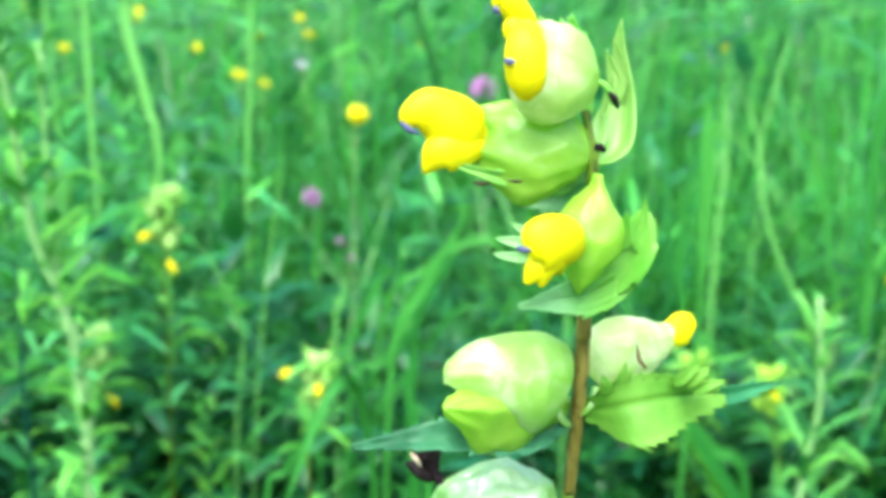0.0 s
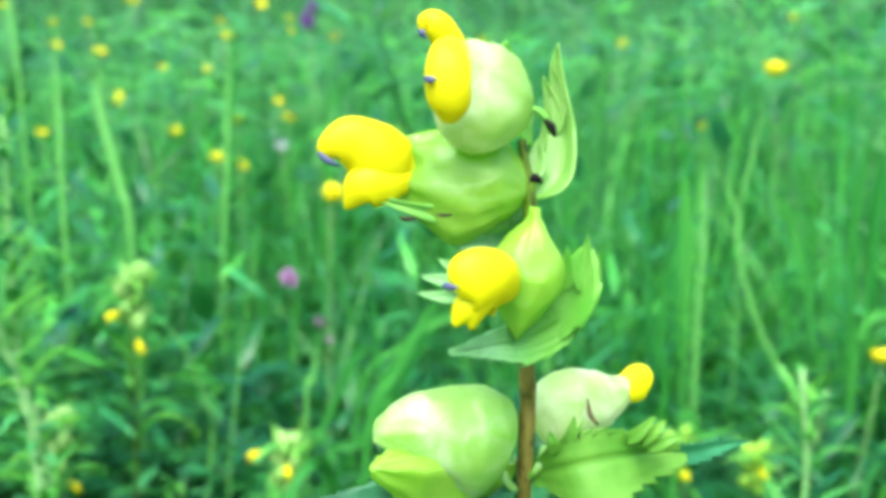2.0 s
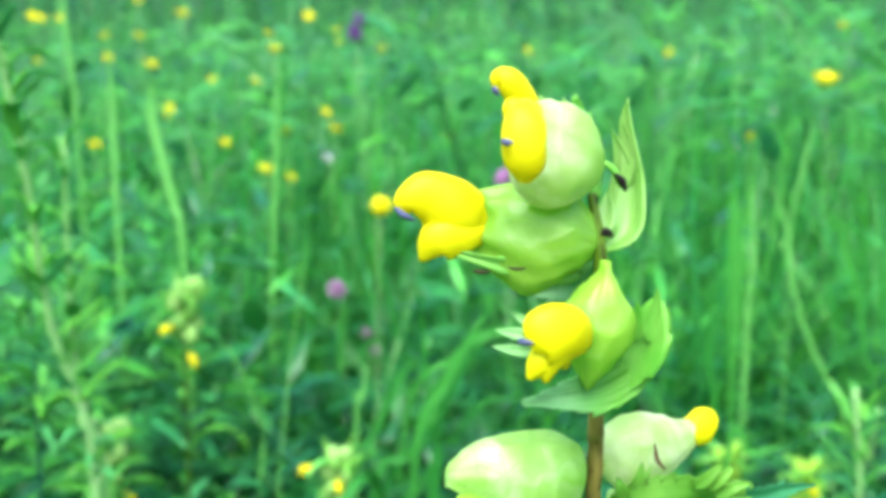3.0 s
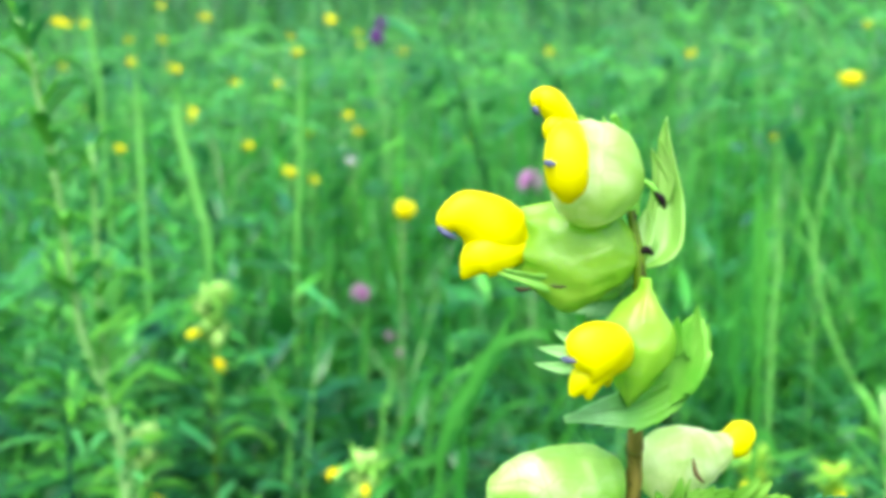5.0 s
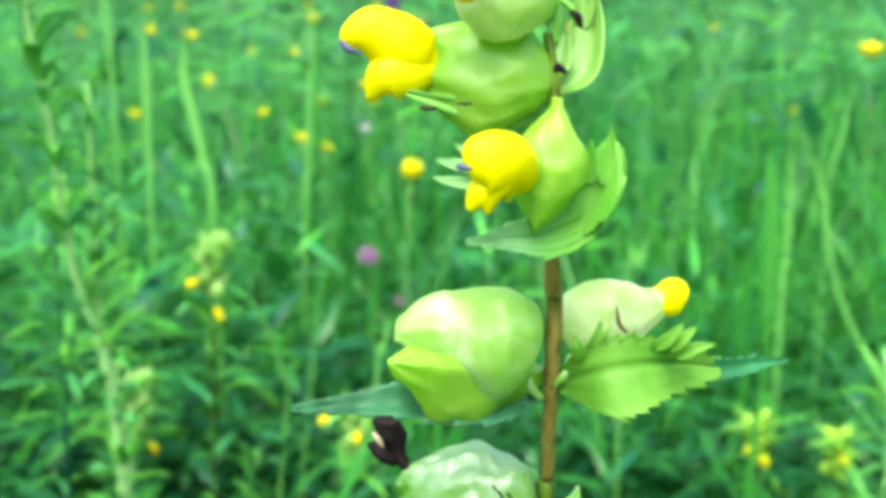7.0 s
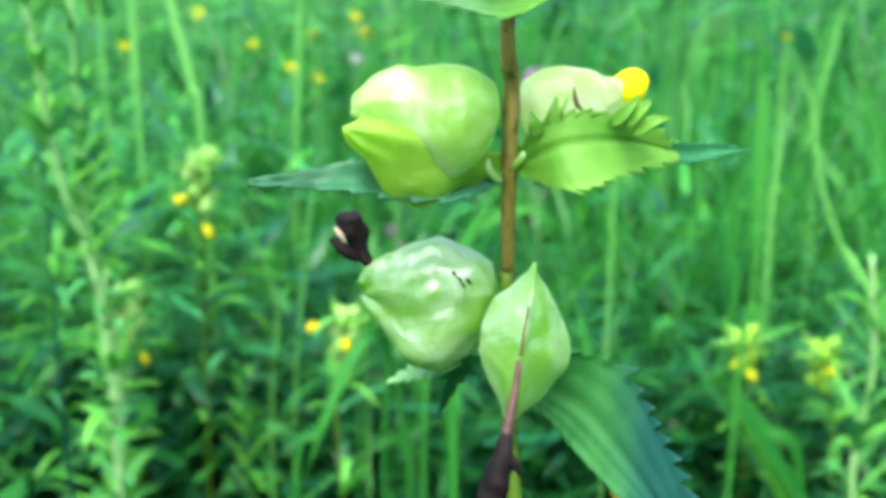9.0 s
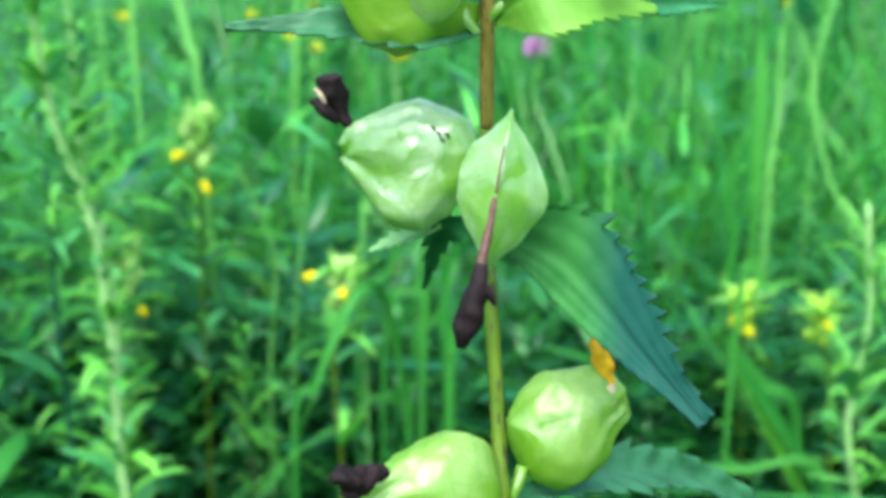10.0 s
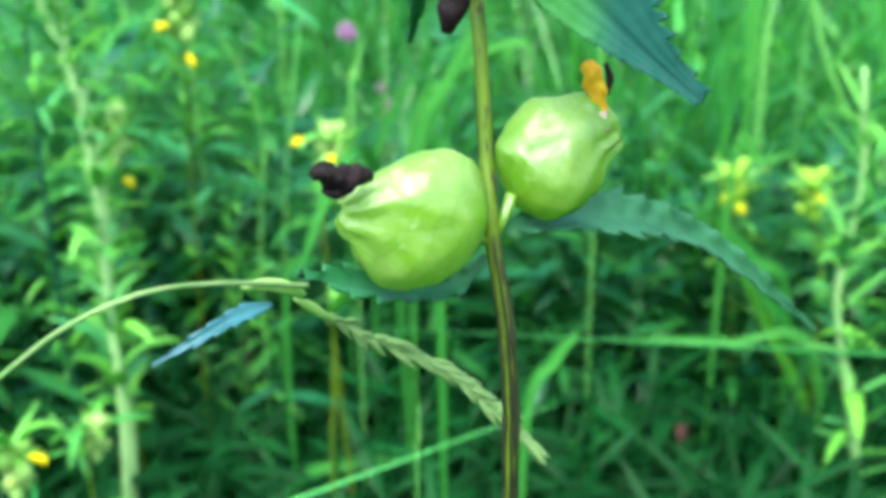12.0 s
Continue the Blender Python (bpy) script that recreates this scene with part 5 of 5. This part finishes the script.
upper_cups = ((-0.631, 1.600, 0.575), (-0.701, 2.200, 0.777), (-0.556, 2.000, 0.738), (-0.883, 2.100, 0.743), (-0.502, 2.000, 0.613), (-0.309, 1.700, 0.530), (-0.793, 1.900, 0.648), (-0.738, 2.100, 0.703), (-0.282, 1.400, 0.491), (0.112, 2.400, 0.674), (0.414, 2.300, 0.666), (-0.269, 1.500, 0.471), (-0.586, 1.600, 0.514), (-0.229, 1.700, 0.533), (-0.290, 2.000, 0.551), (-0.694, 1.800, 0.565), (-0.303, 1.500, 0.486), (-0.057, 2.200, 0.494), (-0.530, 1.800, 0.565))
for i, p in enumerate(slope_cups + upper_cups):
    buttercup(p, 50 + i, size=0.78 + 0.25 * ((i * 7) % 5) / 4)
# clover, vetch and small pale flowers
clover((0.045, 1.450, 0.465), 91, 1.6)
clover((-0.147, 1.100, 0.380), 92, 0.95, label="small pink clover head deep in the grass")
clover((-0.120, 1.250, 0.275), 93, 0.75, label="small pink clover head deep in the grass")
clover((-0.132, 1.250, 0.297), 94, 0.6, label="small pink clover head deep in the grass")
clover((0.055, 1.450, 0.165), 95, 0.95, label="small pink clover head deep in the grass")
clover((0.327, 1.020, 0.069), 96, 1.0, label="mauve clover head low beside a herb")
clover((-0.288, 1.300, 0.282), 97, 0.8, label="small pink clover head deep in the grass")
clover((-0.170, 1.510, 0.667), 98, 0.9, M_PURPLE, "purple vetch flowers above the grass", "vetch", 1.4, group="purple vetch")
clover((-0.164, 1.520, 0.688), 99, 0.75, M_PURPLE, "purple vetch flowers above the grass", "vetch", 1.2, group="purple vetch")
for i, p in enumerate(((-0.212, 1.500, 0.497), (0.300, 1.300, 0.269))):
    buttercup(p, 110 + i, "tiny white flower among the grass", 0.8, "white_flower", PETAL_WHITE, "white flowers")
seed_spike((-0.197, 0.800, 0.164), 1)
seed_spike((0.155, 0.720, 0.141), 2, 0.024)
# single tall blades and stalks
long_blade([(-0.041, 0.700, 0.325), (-0.017, 0.700, 0.398), (0.022, 0.700, 0.464)], 3.2)
long_blade([(-0.055, 0.800, 0.323), (-0.015, 0.800, 0.387), (0.029, 0.800, 0.409), (0.051, 0.800, 0.386)], 2.8)
long_blade([(-0.237, 0.850, 0.441), (-0.243, 0.850, 0.503), (-0.257, 0.850, 0.572), (-0.253, 0.850, 0.603)], 3.6, mat=M_STRAW, label="arching pale green grass blade")
long_blade([(-0.308, 0.900, 0.438), (-0.307, 0.900, 0.556), (-0.307, 0.900, 0.647)], 2.6, mat=M_STRAW, label="upright pale green grass stalk")
long_blade([(-0.217, 1.100, 0.351), (-0.208, 1.100, 0.515), (-0.197, 1.100, 0.689)], 2.3, mat=M_STRAW, label="upright pale green grass stalk")
long_blade([(-0.377, 1.000, 0.558), (-0.381, 1.000, 0.633), (-0.384, 1.000, 0.706)], 2.4, mat=M_STRAW, label="upright pale green grass stalk")
long_blade([(-0.067, 0.600, 0.380), (-0.063, 0.600, 0.416), (-0.058, 0.600, 0.445)], 1.1, mat=M_STRAW, label="short cut pale grass stalk")
long_blade([(-0.153, 0.7, 0.2466), (-0.1445, 0.7, 0.347), (-0.1424, 0.69, 0.3684), (-0.1484, 0.68, 0.399), (-0.1564, 0.67, 0.4242), (-0.1686, 0.67, 0.4398)], 1.4, mat=M_STRAW, label="bent straw-coloured stalk")
long_blade([(0.3151, 0.88, 0.306), (0.3034, 0.88, 0.3365), (0.284, 0.88, 0.3765), (0.271, 0.88, 0.4111), (0.2633, 0.88, 0.4452), (0.2587, 0.88, 0.4788), (0.2494, 0.88, 0.5026), (0.2403, 0.88, 0.5238)], 1.9, mat=M_STRAW, label="leaning pale grass stalk")
long_blade([(0.2643, 0.885, 0.4443), (0.2639, 0.885, 0.471), (0.2656, 0.885, 0.4926), (0.2717, 0.885, 0.5212), (0.2771, 0.885, 0.5518), (0.28, 0.885, 0.5751)], 1.6, mat=M_STRAW, label="leaning pale grass stalk")
# The glint on this blade is drawn by its pale colour.
long_blade([(0.2388, 0.92, 0.3456), (0.2407, 0.92, 0.4026), (0.2443, 0.92, 0.4434), (0.2449, 0.92, 0.4745)], 2.3, mat=M_STRAW, label="grass blade coloured pale for its glint")
long_blade([(0.2361, 0.95, 0.3212), (0.2371, 0.95, 0.3697), (0.2361, 0.95, 0.428), (0.2333, 0.95, 0.4799), (0.2289, 0.95, 0.5207)], 6.0, mat=M_BLADE, label="broad fresh green grass blade")
long_blade([(0.3463, 0.9, 0.3099), (0.3364, 0.9, 0.3615), (0.3271, 0.9, 0.4221), (0.3145, 0.9, 0.4657), (0.3022, 0.9, 0.4838), (0.2927, 0.9, 0.4871)], 2.8, mat=M_BLADE, label="arching fresh green grass blade")
long_blade([(0.3889, 0.95, 0.3702), (0.3863, 0.95, 0.4443), (0.3898, 0.95, 0.4961), (0.398, 0.95, 0.5445)], 5.5, mat=M_BLADE, label="broad fresh green grass blade")
long_blade([(0.4197, 0.98, 0.3632), (0.4176, 0.98, 0.4343), (0.4196, 0.98, 0.4932), (0.4248, 0.98, 0.5301)], 6.0, mat=M_BLADE, label="broad fresh green grass blade")
long_blade([(0.2089, 0.9, 0.2993), (0.2031, 0.9, 0.3561), (0.2053, 0.9, 0.3865), (0.2103, 0.9, 0.4092)], 5.0, mat=M_BLADE, label="broad fresh green grass blade")
long_blade([(0.3531, 0.85, 0.3357), (0.3551, 0.85, 0.3746), (0.3654, 0.85, 0.3938), (0.3818, 0.85, 0.3949), (0.397, 0.85, 0.3819)], 4.0, mat=M_BLADE, label="blade of grass bent over in an arch")
long_blade([(0.250, 0.950, 0.439), (0.250, 0.950, 0.480), (0.250, 0.950, 0.520)], 1.8, mat=M_STRAW, label="short upright pale grass stalk")
long_blade([(0.084, 0.700, 0.413), (0.094, 0.700, 0.451), (0.102, 0.700, 0.480)], 1.3, mat=M_STRAW, label="slanting pale grass stalk")
long_blade([(-0.040, 0.640, -0.01), (-0.042, 0.630, 0.20), (-0.050, 0.600, 0.345), (-0.062, 0.570, 0.378), (-0.080, 0.550, 0.345), (-0.099, 0.540, 0.291)], 3.0, label="broad bluish green grass blade")
long_blade([(-0.009, 0.500, 0.329), (-0.008, 0.500, 0.359), (-0.005, 0.500, 0.392)], 2.4)
long_blade([(0.31, 0.76, 0.027), (0.239, 0.760, 0.167), (0.204, 0.760, 0.236), (0.167, 0.760, 0.298)], 5.0, mat=M_HERB_LIGHT, label="broad bluish green grass blade")
long_blade([(0.241, 0.700, 0.201), (0.177, 0.700, 0.210), (0.093, 0.700, 0.212)], 3.0, rooted=True, label="blade of grass bent over level")
long_blade([(-0.013, 0.400, 0.263), (-0.012, 0.400, 0.293), (-0.012, 0.400, 0.317)], 0.5, mat=M_STRAW, label="thin upright grass tip")
long_blade([(-0.079, 0.550, 0.182), (-0.076, 0.550, 0.238), (-0.074, 0.550, 0.295)], 1.0, mat=M_STEM_GREEN, label="thin brownish grass stalk")
long_blade([(0.035, 0.550, 0.218), (0.051, 0.550, 0.262), (0.069, 0.550, 0.286)], 3.4)
long_blade([(-0.116, 0.600, 0.138), (-0.077, 0.600, 0.164), (-0.033, 0.600, 0.168)], 4.0)
long_blade([(-0.044, 0.750, 0.307), (-0.014, 0.750, 0.396), (0.027, 0.750, 0.431)], 3.0)
long_blade([(-0.025, 0.700, 0.275), (-0.027, 0.700, 0.323), (-0.019, 0.700, 0.377)], 4.0)
long_blade([(0.31, 0.75, 0.06), (0.262, 0.75, 0.153), (0.224, 0.750, 0.216), (0.195, 0.750, 0.258), (0.171, 0.750, 0.291)], 5.0)
long_blade([(-0.0739, 0.74, 0.2912), (-0.0462, 0.74, 0.3305), (-0.0229, 0.74, 0.3774), (0.0058, 0.74, 0.4233)], 3.4)
long_blade([(-0.0713, 0.8, 0.2635), (-0.0344, 0.8, 0.3223), (-0.0029, 0.8, 0.3864), (0.0321, 0.8, 0.4221)], 3.0)
long_blade([(-0.0377, 0.85, 0.2425), (-0.0132, 0.85, 0.3098), (0.0128, 0.85, 0.3367), (0.0572, 0.85, 0.3368)], 2.6)
long_blade([(-0.1, 0.78, 0.2834), (-0.077, 0.78, 0.3292), (-0.0543, 0.78, 0.3785), (-0.0326, 0.78, 0.3918)], 2.8)
long_blade([(-0.1464, 1.1, 0.2677), (-0.141, 1.1, 0.3555), (-0.1345, 1.1, 0.4412)], 3.4)
long_blade([(-0.2533, 1.2, 0.2788), (-0.2343, 1.2, 0.4274), (-0.2192, 1.2, 0.5704), (-0.2115, 1.2, 0.6958)], 3.2)
long_blade([(-0.1172, 0.62, 0.2624), (-0.1029, 0.62, 0.2994), (-0.0874, 0.62, 0.3297)], 2.2)
long_blade([(-0.0562, 0.75, 0.2611), (-0.0385, 0.75, 0.3017), (-0.0257, 0.75, 0.3282)], 2.2)
long_blade([(-0.0198, 0.66, 0.262), (-0.0214, 0.66, 0.3021), (-0.0194, 0.66, 0.3335)], 2.2)
long_blade([(0.2349, 0.76, 0.2158), (0.2051, 0.76, 0.2538), (0.1671, 0.76, 0.2998)], 4.6)
long_blade([(0.1822, 0.74, 0.3253), (0.2017, 0.74, 0.3319), (0.2325, 0.74, 0.3406)], 3.0)
long_blade([(0.3742, 1.5, -0.0092), (0.3749, 1.5, 0.231), (0.3816, 1.5, 0.3955), (0.3954, 1.5, 0.4516)], 4.5)
long_blade([(0.3369, 1.5, 0.1465), (0.3248, 1.5, 0.2977), (0.3301, 1.5, 0.3959)], 4.5)
long_blade([(0.3961, 1.45, 0.2755), (0.3883, 1.45, 0.3472), (0.3876, 1.45, 0.41)], 4.2)
long_blade([(0.2678, 1.7, 0.2577), (0.2733, 1.7, 0.461), (0.2792, 1.7, 0.6217), (0.2822, 1.7, 0.6916)], 4.0)
